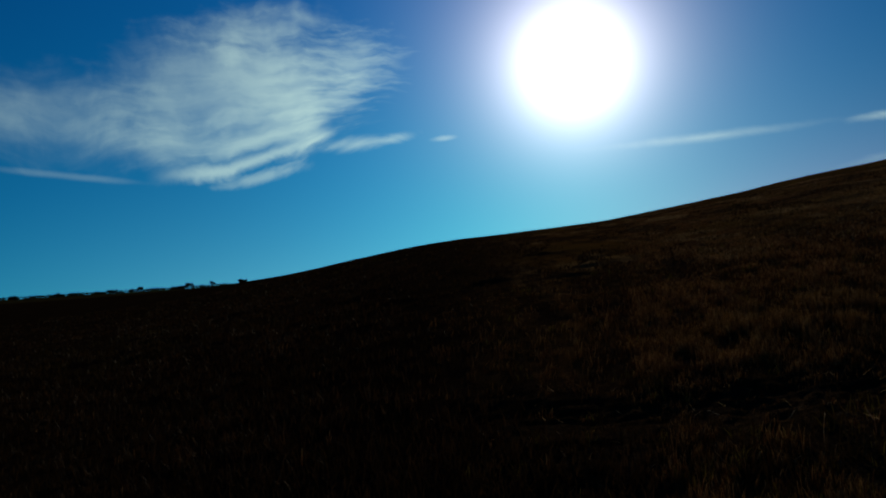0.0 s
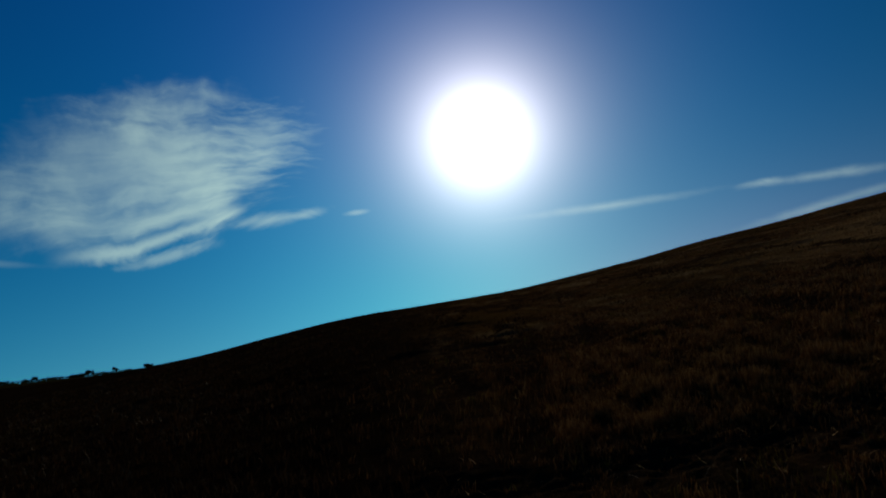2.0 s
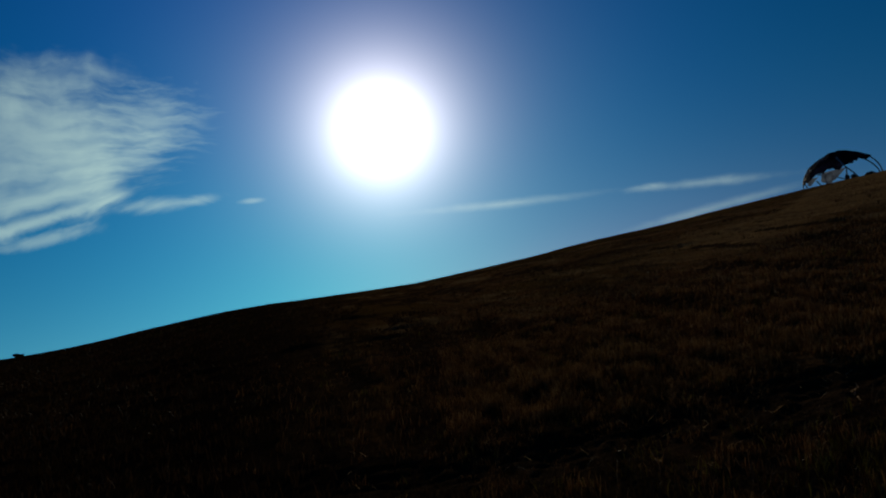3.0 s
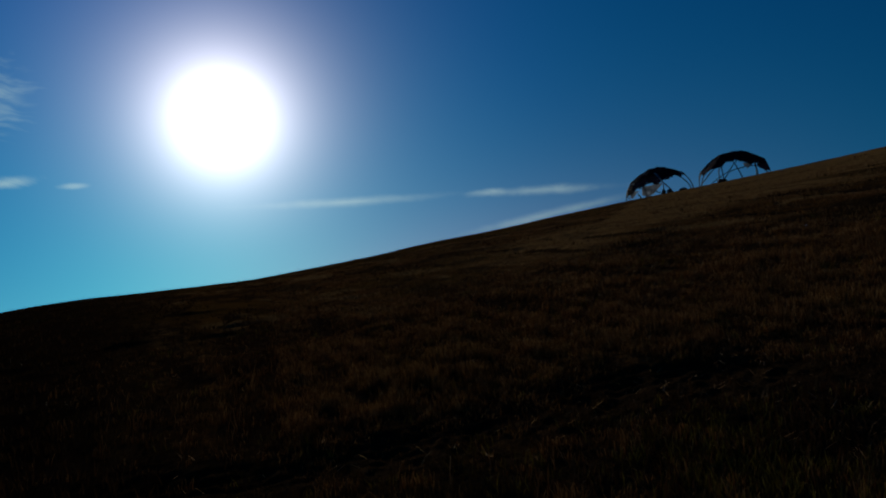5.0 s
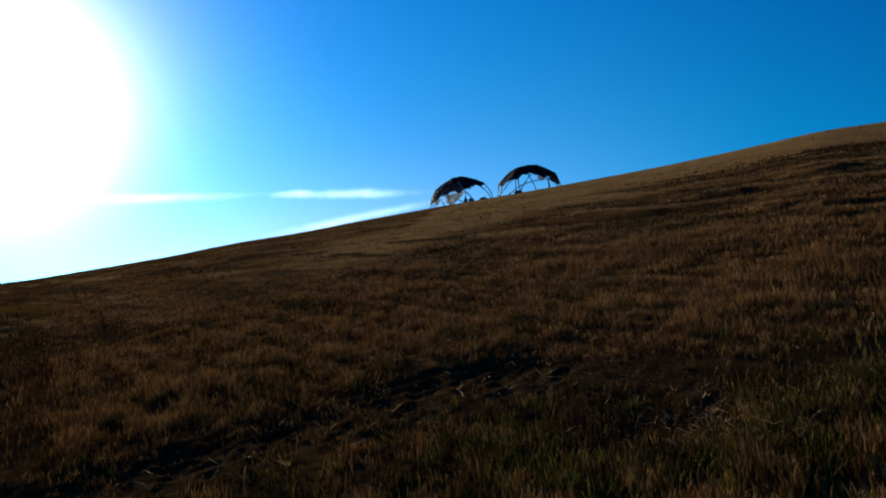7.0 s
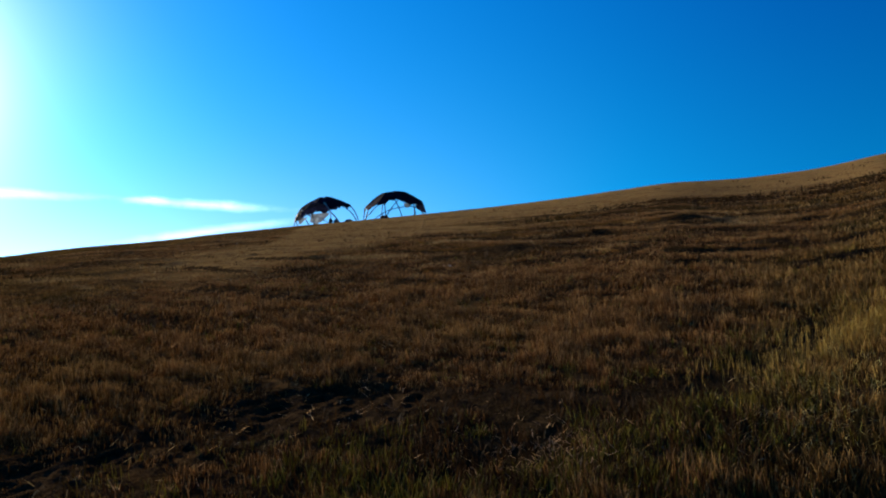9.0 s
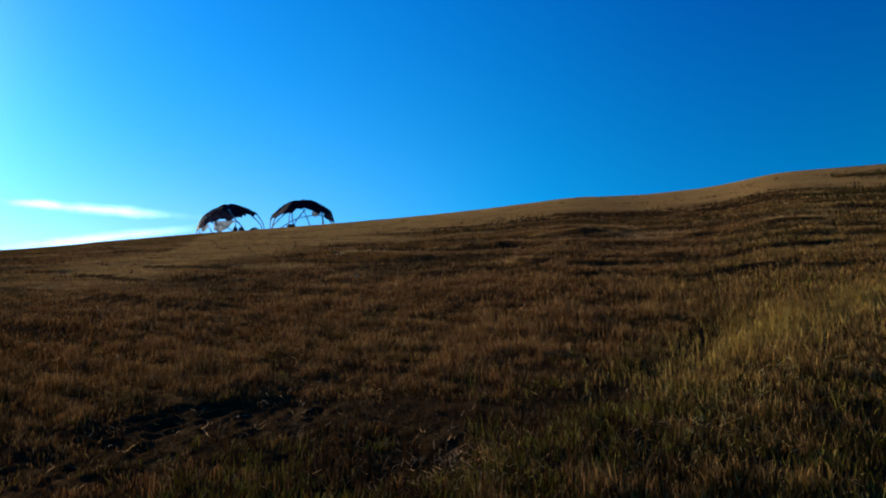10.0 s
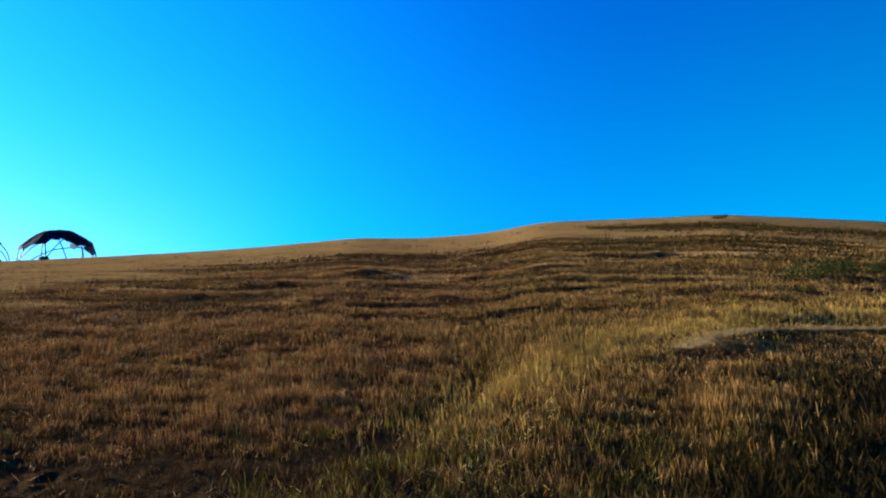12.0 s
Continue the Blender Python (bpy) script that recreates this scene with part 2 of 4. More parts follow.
def mat_blades(name, low, high, third, rough=0.75, through_leaf=0.14, tips=None, dry=True, streaked=False):
    """Thin blades and leaves: some of the light comes through them; some pale towards their tips."""
    m, n, shader = material(name)
    geo = n.add("ShaderNodeNewGeometry")
    pick = geo.outputs["Random Per Island"]
    wide = n.noise(geo.outputs["Position"], 0.7, 3, 0.6)
    clump = n.noise(geo.outputs["Position"], 3.4, 3, 0.6)
    colour = n.mix(pick, rgb(*low), rgb(*high))
    colour = n.mix(n.span(wide, 0.42, 0.66, 0.0, 0.7), colour, rgb(*third))
    if dry:
        broad = n.noise(geo.outputs["Position"], 0.16, 3, 0.6)
        warm = n.mix(1.0, colour, rgb(1.06, 0.82, 0.80), "MULTIPLY")
        cool = n.mix(1.0, colour, rgb(0.96, 1.02, 0.70), "MULTIPLY")
        split = n.add("ShaderNodeSeparateXYZ")
        n.link(geo.outputs["Position"], split.inputs[0])
        drift = n.math("ADD", broad, n.span(split.outputs[1], 3.0, -0.7, -0.10, 0.17))   # redder stubble up the field, yellower by the track
        colour = n.mix(n.span(drift, 0.40, 0.60), warm, cool)
    if streaked:   # drawn-out patches of weeds and of bleached straw along the slope
        drawn = n.noise(n.stretch(geo.outputs["Position"], 0.8, 0.20, 0.5), 1.0, 4, 0.6, 0.3)
        colour = n.mix(n.span(drawn, 0.53, 0.64, 0.0, 0.85), colour, rgb(0.44, 0.285, 0.118))
        colour = n.mix(n.span(drawn, 0.48, 0.42, 0.0, 0.92), colour, rgb(0.030, 0.017, 0.009))
    # tips painted lighter than the bases: bleached straw, and sunlight on the ends
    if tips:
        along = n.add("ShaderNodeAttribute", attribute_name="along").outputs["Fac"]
        tip_light = n.math("MULTIPLY", n.math("MULTIPLY", along, along), n.span(pick, 0.25, 0.9, 0.15, 0.85))
        colour = n.mix(tip_light, colour, rgb(*tips))
    # clumps painted darker at random, for the dark gaps between tufts
    gap_dark = n.mix(0.5, rgb(0.0, 0.0, 0.0), rgb(*low))
    colour = n.mix(n.span(clump, 0.54, 0.40, 0.0, 0.45), colour, gap_dark)
    n.link(colour, shader.inputs["Base Color"])
    shader.inputs["Roughness"].default_value = rough
    shader.inputs["Specular IOR Level"].default_value = 0.03
    glow = n.add("ShaderNodeBsdfTranslucent")
    n.link(colour, glow.inputs["Color"])
    both = n.add("ShaderNodeMixShader")
    both.inputs[0].default_value = through_leaf
    n.link(shader.outputs[0], both.inputs[1])
    n.link(glow.outputs[0], both.inputs[2])
    for node in n.tree.nodes:
        if node.bl_idname == "ShaderNodeOutputMaterial":
            n.link(both.outputs[0], node.inputs["Surface"])
    return m


def mat_plain(name, low, high, scale, rough, metal=0.0, relief=0.0):
    m, n, shader = material(name)
    at = n.add("ShaderNodeTexCoord").outputs["Object"]
    v = n.noise(at, scale, 5, 0.6)
    n.link(n.mix(n.span(v, 0.3, 0.7), rgb(*low), rgb(*high)), shader.inputs["Base Color"])
    shader.inputs["Roughness"].default_value = rough
    shader.inputs["Metallic"].default_value = metal
    shader.inputs["Specular IOR Level"].default_value = 0.15
    if relief:
        bump(n, shader, v, 0.7, relief)
    return m


GROUND = mat_ground()
DRY = mat_blades("dry_grass", (0.052, 0.022, 0.0050), (0.208, 0.094, 0.020), (0.112, 0.047, 0.0120), tips=(0.74, 0.455, 0.165))
FAR_DRY = mat_blades("dry_grass_up_the_slope", (0.090, 0.044, 0.013), (0.265, 0.138, 0.040), (0.165, 0.080, 0.026), tips=(0.54, 0.355, 0.150), streaked=True)
GREEN = mat_blades("green_grass", (0.032, 0.028, 0.003), (0.175, 0.142, 0.012), (0.150, 0.100, 0.012), tips=(0.38, 0.30, 0.065), dry=False)
# stubble tone lowered, to put shade into the gaps between clumps
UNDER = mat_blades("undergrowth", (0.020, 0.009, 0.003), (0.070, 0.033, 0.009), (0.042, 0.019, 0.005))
YELLOW = mat_blades("yellow_grass", (0.180, 0.108, 0.022), (0.385, 0.240, 0.050), (0.270, 0.165, 0.034), tips=(0.54, 0.365, 0.115), dry=False)
STRAW = mat_blades("straw", (0.42, 0.31, 0.15), (0.74, 0.60, 0.36), (0.50, 0.38, 0.18), 0.5, 0.35)
WEEDS = mat_blades("dark_weeds", (0.018, 0.012, 0.005), (0.075, 0.046, 0.018), (0.032, 0.022, 0.008), 0.8, 0.2)
LEAVES = mat_blades("leaves", (0.012, 0.016, 0.006), (0.030, 0.034, 0.012), (0.022, 0.020, 0.008), 0.8, 0.15)
BARK = mat_plain("bark", (0.07, 0.05, 0.035), (0.16, 0.12, 0.085), 6, 0.9, 0, 0.02)
STEEL = mat_plain("dark_painted_steel", (0.010, 0.011, 0.014), (0.022, 0.022, 0.026), 9, 0.55)
PALE_STEEL = mat_plain("pale_grey_steel", (0.20, 0.21, 0.23), (0.36, 0.37, 0.40), 12, 0.5, 0.4)
HUB = mat_plain("pale_hub_plate", (0.62, 0.62, 0.60), (0.78, 0.78, 0.76), 9, 0.5, 0.2)
STONE = mat_plain("pale_stone", (0.42, 0.40, 0.36), (0.66, 0.64, 0.58), 14, 0.85, 0, 0.01)
DARKROCK = mat_plain("dark_rock", (0.045, 0.042, 0.040), (0.11, 0.10, 0.09), 8, 0.9, 0, 0.02)


def mat_cloth(name, low, high, lit, share):
    """Woven cloth that lets a share of the daylight through."""
    m, n, shader = material(name)
    at = n.add("ShaderNodeTexCoord").outputs["Object"]
    v = n.noise(at, 1.9, 5, 0.6)
    n.link(n.mix(n.span(v, 0.3, 0.7), rgb(*low), rgb(*high)), shader.inputs["Base Color"])
    shader.inputs["Roughness"].default_value = 0.9
    shader.inputs["Specular IOR Level"].default_value = 0.1
    bump(n, shader, v, 0.7, 0.02)
    glow = n.add("ShaderNodeBsdfTranslucent")
    n.link(n.mix(1.0, n.span(v, 0.25, 0.75, 0.6, 1.2), rgb(*lit), "MULTIPLY"), glow.inputs["Color"])
    both = n.add("ShaderNodeMixShader")
    both.inputs[0].default_value = share
    n.link(shader.outputs[0], both.inputs[1])
    n.link(glow.outputs[0], both.inputs[2])
    for node in n.tree.nodes:
        if node.bl_idname == "ShaderNodeOutputMaterial":
            n.link(both.outputs[0], node.inputs["Surface"])
    return m


CLOTH = mat_cloth("dark_tarpaulin", (0.009, 0.010, 0.034), (0.020, 0.020, 0.058), (0.028, 0.034, 0.090), 0.22)
SHEET = mat_cloth("pale_thin_cloth", (0.16, 0.17, 0.22), (0.30, 0.32, 0.38), (0.26, 0.32, 0.42), 0.6)


# ---- the lie of the land ----
def lattice(ix, iy, seed):
    h = (ix.astype(np.int64) * 374761393 + iy.astype(np.int64) * 668265263 + seed * 982451653) & 0x7FFFFFFF
    h = ((h ^ (h >> 13)) * 1274126177) & 0x7FFFFFFF
    h = ((h ^ (h >> 16)) * 1103515245) & 0x7FFFFFFF
    return (h & 0xFFFFF) / float(0xFFFFF)


def rough(x, y, seed=0):
    """Value noise, 0 to 1."""
    x, y = np.asarray(x, float), np.asarray(y, float)
    ix, iy = np.floor(x), np.floor(y)
    fx, fy = x - ix, y - iy
    fx, fy = fx * fx * (3 - 2 * fx), fy * fy * (3 - 2 * fy)
    a, b = lattice(ix, iy, seed), lattice(ix + 1, iy, seed)
    c, d = lattice(ix, iy + 1, seed), lattice(ix + 1, iy + 1, seed)
    return (a + (b - a) * fx) * (1 - fy) + (c + (d - c) * fx) * fy


def rough3(x, y, seed=0):
    return (rough(x, y, seed) + 0.5 * rough(2.1 * x, 2.1 * y, seed + 7) + 0.25 * rough(4.3 * x, 4.3 * y, seed + 13)) / 1.75


# elevation of the hill's edge seen from the eye, by azimuth, and how far off that edge is
EDGE_AZ = (-180, -120, -70, -31, -20, -15, -13.6, -11, -8, -3, 0.4, 7, 12.3, 17.8, 21.9, 26.5, 31.5, 35.5, 41.6, 51.7, 56, 61.5, 70.2, 75.5, 80.5, 84.9, 90, 94.5, 98, 102.8, 108.5, 120, 150, 180)
EDGE_EL = (-7, -6, -4.5, -2.3, -1.15, -0.2, 0.05, 0.48, 1.12, 2.0, 2.4, 2.75, 3.08, 3.80, 4.36, 5.10, 5.62, 6.18, 6.86, 7.73, 8.06, 8.53, 9.32, 9.22, 9.43, 10.08, 9.97, 9.80, 9.68, 8.98, 8.05, 5.5, -2, -7)
EDGE_R_AZ = (-180, 0, 45, 70, 95, 110, 180)
EDGE_R = (90, 75, 70, 80, 110, 110, 90)

# lines in plan: the track's furrow, the bank beside it, the bare rut
FURROW = ((3.3, 2.45), (4.2, 2.0), (5.0, 1.62), (6.6, 1.32), (7.5, 1.05))
BANK = ((4.2, 0.9), (5.05, 0.9), (5.6, 0.6), (6.6, 0.1), (7.6, -0.45), (8.4, -0.95), (8.95, -1.7), (9.45, -2.55), (10.3, -4.6))
CREST_EARTH = ((8.0, -0.72), (8.45, -1.05), (8.95, -1.7), (9.45, -2.55), (10.2, -4.2))
RUT = ((0.4, 5.6), (2.3, 4.85), (2.93, 4.62), (3.72, 4.25), (4.2, 3.85))
# small earth steps across the slope, each with its drop towards the west
STEPS = (
    ((15.4, 12.2), (14.7, 11.0), (13.9, 9.3), (13.3, 8.0)), ((12.1, 6.9), (12.0, 5.6), (12.1, 4.4), (12.6, 2.6), (13.2, 1.0)),
    ((9.5, 8.3), (9.2, 7.4)), ((13.1, 7.0), (12.6, 6.0)), ((16.6, 10.6), (15.8, 8.6), (15.6, 7.2)), ((17.5, 6.0), (17.0, 3.5), (17.4, 1.6)),
    ((20.5, 4.0), (20.2, 1.0), (20.6, -1.2)), ((14.4, 0.6), (14.2, -0.8)), ((18.2, 8.2), (17.6, 6.6), (17.9, 5.2)), ((22.4, 8.0), (21.8, 5.6)), ((23.6, 3.2), (23.3, 0.4)), ((16.0, 14.6), (15.3, 13.2)), ((11.0, 9.3), (10.5, 8.4)), ((12.8, -0.6), (12.9, -2.2), (13.6, -3.8)), ((19.0, 13.0), (17.8, 10.9)), ((10.6, 3.4), (10.5, 2.2), (10.8, 1.0)),
)
LANE = ((3.7, 4.2), (4.1, 3.5), (4.35, 2.7), (4.6, 2.15), (5.1, 1.75), (5.7, 1.42), (6.9, 1.22))
WHEELS = ((0.3, 4.4), (2.0, 3.7), (3.3, 2.9), (4.1, 2.1), (4.5, 1.0))
VERGE = ((1.6, 3.9), (2.8, 3.0), (3.4, 2.2), (3.9, 1.65), (4.6, 1.35))


def away(x, y, line):
    """Distance from a line in plan, and which side (positive: to its right)."""
    best, side = np.full(np.shape(x), 1e9), np.zeros(np.shape(x))
    for (ax, ay), (bx, by) in zip(line, line[1:]):
        dx, dy = bx - ax, by - ay
        t = np.clip(((x - ax) * dx + (y - ay) * dy) / (dx * dx + dy * dy), 0, 1)
        d = np.hypot(x - ax - t * dx, y - ay - t * dy)
        s = (x - ax) * dy - (y - ay) * dx
        side = np.where(d < best, s, side)
        best = np.minimum(best, d)
    return best, np.sign(side)


def bell(d, width):
    return np.exp(-(d / width) ** 2)


STRIP = ((5.5, 1.2), (6.5, 1.0), (7.2, 0.68), (7.6, 0.36), (8.25, -0.1), (8.85, -0.7), (9.7, -1.45), (10.2, -2.15), (10.85, -3.0), (11.3, -3.7), (12.2, -5.8))


def steps(x, y):
    """Rise over the small earth steps, and 1 on their bare faces."""
    x, y = np.asarray(x, float), np.asarray(y, float)
    rise, face = np.zeros(np.shape(x)), np.zeros(np.shape(x))
    wobble = 0.5 * (rough3(x / 0.9, y / 0.9, 95) - 0.5)
    broken = np.clip(rough3(x / 0.8, y / 0.8, 96) * 3.4 - 0.9, 0.1, 1)
    for line in STEPS:
        d, side = away(x, y, line)
        s = -d * side + wobble
        rise = rise + 0.115 * (1 / (1 + np.exp(-np.clip(s / 0.05, -40, 40))) - 0.5) * bell(d, 0.9) * broken
        face = np.maximum(face, bell(s + 0.08, 0.15) * bell(d, 0.8) * broken)
    return rise, face


def terrace(x, y):
    """Small ledges along the slope: how far up each tread, how strong, and 1 on a riser."""
    r = np.hypot(x, y)
    u = x * math.cos(radians(10)) - y * math.sin(radians(10))
    w = x * math.sin(radians(10)) + y * math.cos(radians(10))
    t = u / 1.9 + 1.5 * rough3(u / 9, w / 13, 91) + 0.25 * rough3(u / 2, w / 2.2, 92)
    f = t - np.floor(t)
    strong = np.clip((rough3(np.floor(t) * 3.7, w / 1.8, 93) - 0.47) * 6, 0, 1) * np.clip((r - 8) / 3, 0, 1) * np.clip((30 - r) / 8, 0, 1)
    return f, strong, np.where(f < 0.12, strong, 0.0)


def height(x, y):
    """Height of the ground."""
    x, y = np.asarray(x, float), np.asarray(y, float)
    r = np.maximum(np.hypot(x, y), 1e-6)
    az = np.degrees(np.arctan2(x, y))
    rc = np.interp(az, EDGE_R_AZ, EDGE_R)
    edge = sum(np.interp((az + s + 180) % 360 - 180, EDGE_AZ, EDGE_EL) for s in (-1.2, -0.6, 0, 0.6, 1.2)) / 5
    slope = np.tan(np.radians(edge)) + 2 * EYE / rc
    hill = slope * r - EYE / rc ** 2 * r * r
    turned = np.clip((np.abs((az - 20 + 180) % 360 - 180) - 65) / 60, 0, 1)
    plain = 1.0 + 0.7 * bell(r - 470, 160) - 14 * turned - 9 * np.clip((r - 640) / 2500, 0, 1)
    k = 1.5
    far = np.logaddexp(hill / k, plain / k) * k
    z = np.where(r < 40, hill, hill + (far - hill) * np.clip((r - 40) / 60, 0, 1))
    near = np.clip((160 - r) / 120, 0, 1)
    z = z + near * np.clip(r / 6, 0, 1) * (0.10 * (rough3(x / 2.3, y / 5.0, 3) - 0.5) + 0.05 * (rough3(x / 0.5, y / 0.8, 5) - 0.5))
    z = z + np.clip((r - 700) / 900, 0, 1) * 5 * (rough3(x / 400, y / 400, 9) - 0.5)
    f, strong, _ = terrace(x, y)
    z = z + steps(x, y)[0]
    z = z + 0.08 * strong * (np.clip(f / 0.18, 0, 1) - np.clip((f - 0.18) / 0.82, 0, 1))
    # furrow, bank with its drop on the shaded side, and rut
    d, _ = away(x, y, FURROW)
    z = z - 0.025 * bell(d, 0.24)
    d, side = away(x, y, BANK)
    z = z + 0.03 * bell(d, 0.6) + 0.04 * bell(away(x, y, CREST_EARTH)[0], 0.34) - 0.015 * np.where(side > 0, 1 - np.exp(-(d / 1.1) ** 2), 0) * bell(np.hypot(x - 6.3, y + 2.2), 3.2)
    d, side = away(x, y, RUT)
    d2, _ = away(x, y, WHEELS)
    tread = 0.008 * np.sin((d * side + 0.25 * rough3(x / 0.4, y / 0.4, 17)) * 2 * np.pi / 0.21) * bell(d, 0.5)
    z = z - 0.04 * bell(d, 0.4) + tread + (0.06 * bell(d, 0.7) + 0.035 * bell(d2, 0.7)) * (rough3(x / 0.10, y / 0.10, 15) - 0.5)   # clods
    return z


def mesh_of(name, verts, faces):
    """A mesh from arrays of corners and of three- or four-cornered faces."""
    me = bpy.data.meshes.new(name)
    k = faces.shape[1]
    me.vertices.add(len(verts))
    me.vertices.foreach_set("co", np.ascontiguousarray(verts, np.float32).ravel())
    me.loops.add(faces.size)
    me.loops.foreach_set("vertex_index", np.ascontiguousarray(faces, np.int32).ravel())
    me.polygons.add(len(faces))
    me.polygons.foreach_set("loop_start", np.arange(0, faces.size, k, dtype=np.int32))
    me.update(calc_edges=True)
    return me


def backlit_west(x, y):
    """Painted darkness of the western ground, which is seen against the sun."""
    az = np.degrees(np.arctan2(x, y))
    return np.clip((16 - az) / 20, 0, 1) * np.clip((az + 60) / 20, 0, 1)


def bareness(x, y):
    """1 on bare rut, furrow and painted dark ground, 0 in standing grass."""
    d1, _ = away(x, y, RUT)
    d2, _ = away(x, y, FURROW)
    patchy = np.clip(rough3(x / 0.5, y / 0.5, 61) * 1.8 - 0.2, 0, 1)
    _, _, riser = terrace(x, y)
    d3, _ = away(x, y, WHEELS)
    lane, _ = away(x, y, LANE)
    # near right corner painted dark, for vignette as well as bare soil
    d4, _ = away(x, y, ((4.2, -0.95), (5.8, -1.55), (7.0, -2.05)))
    corner_dark = 0.95 * bell(d4, 0.6)
    litter = bell(np.hypot((x - 3.62) / 0.4, (y - 2.1) / 0.5), 0.8)
    return np.clip(0.95 * backlit_west(x, y) + 0.95 * bell(lane, 0.34) * np.clip(patchy + 0.25, 0, 1) + 0.9 * steps(x, y)[1] + 0.8 * litter + 1.05 * bell(d1, 0.6) * (0.2 + 0.8 * patchy) + 0.45 * bell(d2, 0.2) + 0.75 * bell(d3, 0.85) * patchy + 0.9 * corner_dark + riser, 0, 1)


def greenness(x, y):
    d1, _ = away(x, y, VERGE)
    d2, _ = away(x, y, FURROW)
    d3, _ = away(x, y, ((9.7, 3.6), (9.3, 2.0), (8.9, 0.6), (9.8, -0.3)))
    d4, _ = away(x, y, ((9.0, -0.6), (11.0, -2.2), (13.0, -5.0)))
    return np.clip(0.9 * bell(d1, 0.62) * np.interp(x, (2.2, 3.7), (0.2, 1.0)) + 0.55 * bell(d2, 0.45) + 0.18 * bell(d3, 0.4) + 0.4 * bell(d4, 1.2) * (x > 10.5), 0, 1)


def hollow_dark(r, az):
    """A long hollow high on the hill: flat ground, its shade painted with weeds."""
    return bell(r - np.interp(az, (90, 97, 104), (46, 44, 41)), np.interp(az, (88, 96, 108), (3.5, 6.0, 4.5))) * np.clip((az - 87.5) / 2.5, 0, 1)


def weediness(x, y):
    """Low dark weeds in bands along the slope; more darken west and near corner."""
    r, az = np.hypot(x, y), np.degrees(np.arctan2(x, y))
    u = x * math.cos(radians(12)) - y * math.sin(radians(12))
    w = x * math.sin(radians(12)) + y * math.cos(radians(12))
    v = np.clip((rough3(u / 0.9, w / 5.0, 21) - 0.53) * 9, 0, 1) * np.clip((36 - r) / 6, 0.06, 1)
    ragged = np.clip(rough3(u / 0.7, w / 2.6, 23) * 3.4 - 1.05, 0, 1)
    top = np.interp(az, (84, 90), (33, 29.5)) + np.interp(az, (84, 90), (3, 1)) * np.sin(az / 7)
    band = np.clip((top - r) / 2.5, 0, 1) * np.clip((r - 23.5) / 3, 0, 1) * np.clip((az - 58) / 12, 0, 1) * np.clip((110 - az) / 5, 0, 1)
    near_weeds = 0.3 * np.clip((5.8 - r) / 1.2, 0, 1) * np.clip(rough3(x / 0.3, y / 0.4, 27) * 3 - 0.9, 0, 1)
    v = v * np.clip((r - 7) / 4, 0, 1) * np.interp(r, (8, 12, 20, 24), (0.12, 0.3, 0.45, 0.7)) * np.clip((az - 32) / 30, 0.35, 1) * (1 - 0.9 * paleness(x, y) * np.clip((az - 84) / 4, 0, 1))
    # weeds added to darken the same near corner
    dark, _ = away(x, y, ((4.2, -0.95), (5.8, -1.55), (7.0, -2.05)))
    rut, _ = away(x, y, RUT)
    # extra weeds deepen the painted darkness of the backlit west
    v = v + near_weeds * (1 - bell(rut, 0.65)) + 0.9 * bell(dark, 0.6) + 0.3 * np.clip((8 - az) / 20, 0, 1) * np.clip((az + 60) / 20, 0, 1)
    return np.clip(v + band * ragged + hollow_dark(r, az) * np.clip(ragged + 0.55, 0, 1), 0, 1)


def paleness(x, y):
    """The evenly mown, pale strip under the hill's edge."""
    r, az = np.hypot(x, y), np.degrees(np.arctan2(x, y))
    line = np.interp(az, (30, 45, 55, 66, 76, 86, 91), (19, 18, 20, 27, 32, 32, 29.5)) + np.interp(az, (84, 90), (3, 1)) * np.sin(az / 7) + np.interp(az, (84, 90), (5, 2)) * (rough3(az / 9, r / 14, 83) - 0.5)
    crest = np.clip((np.interp(az, (30, 40, 48), (27, 33, 90)) + 6 * (rough3(az / 6, r / 9, 84) - 0.5) - r) / 4, 0.15, 1)
    return np.clip((r - line) / np.interp(az, (84, 90), (3.5, 1.5)), 0, 1) * crest * np.clip((az - 22) / 15, 0, 1) * np.clip((112 - az) / 4, 0, 1) * (1 - hollow_dark(r, az))


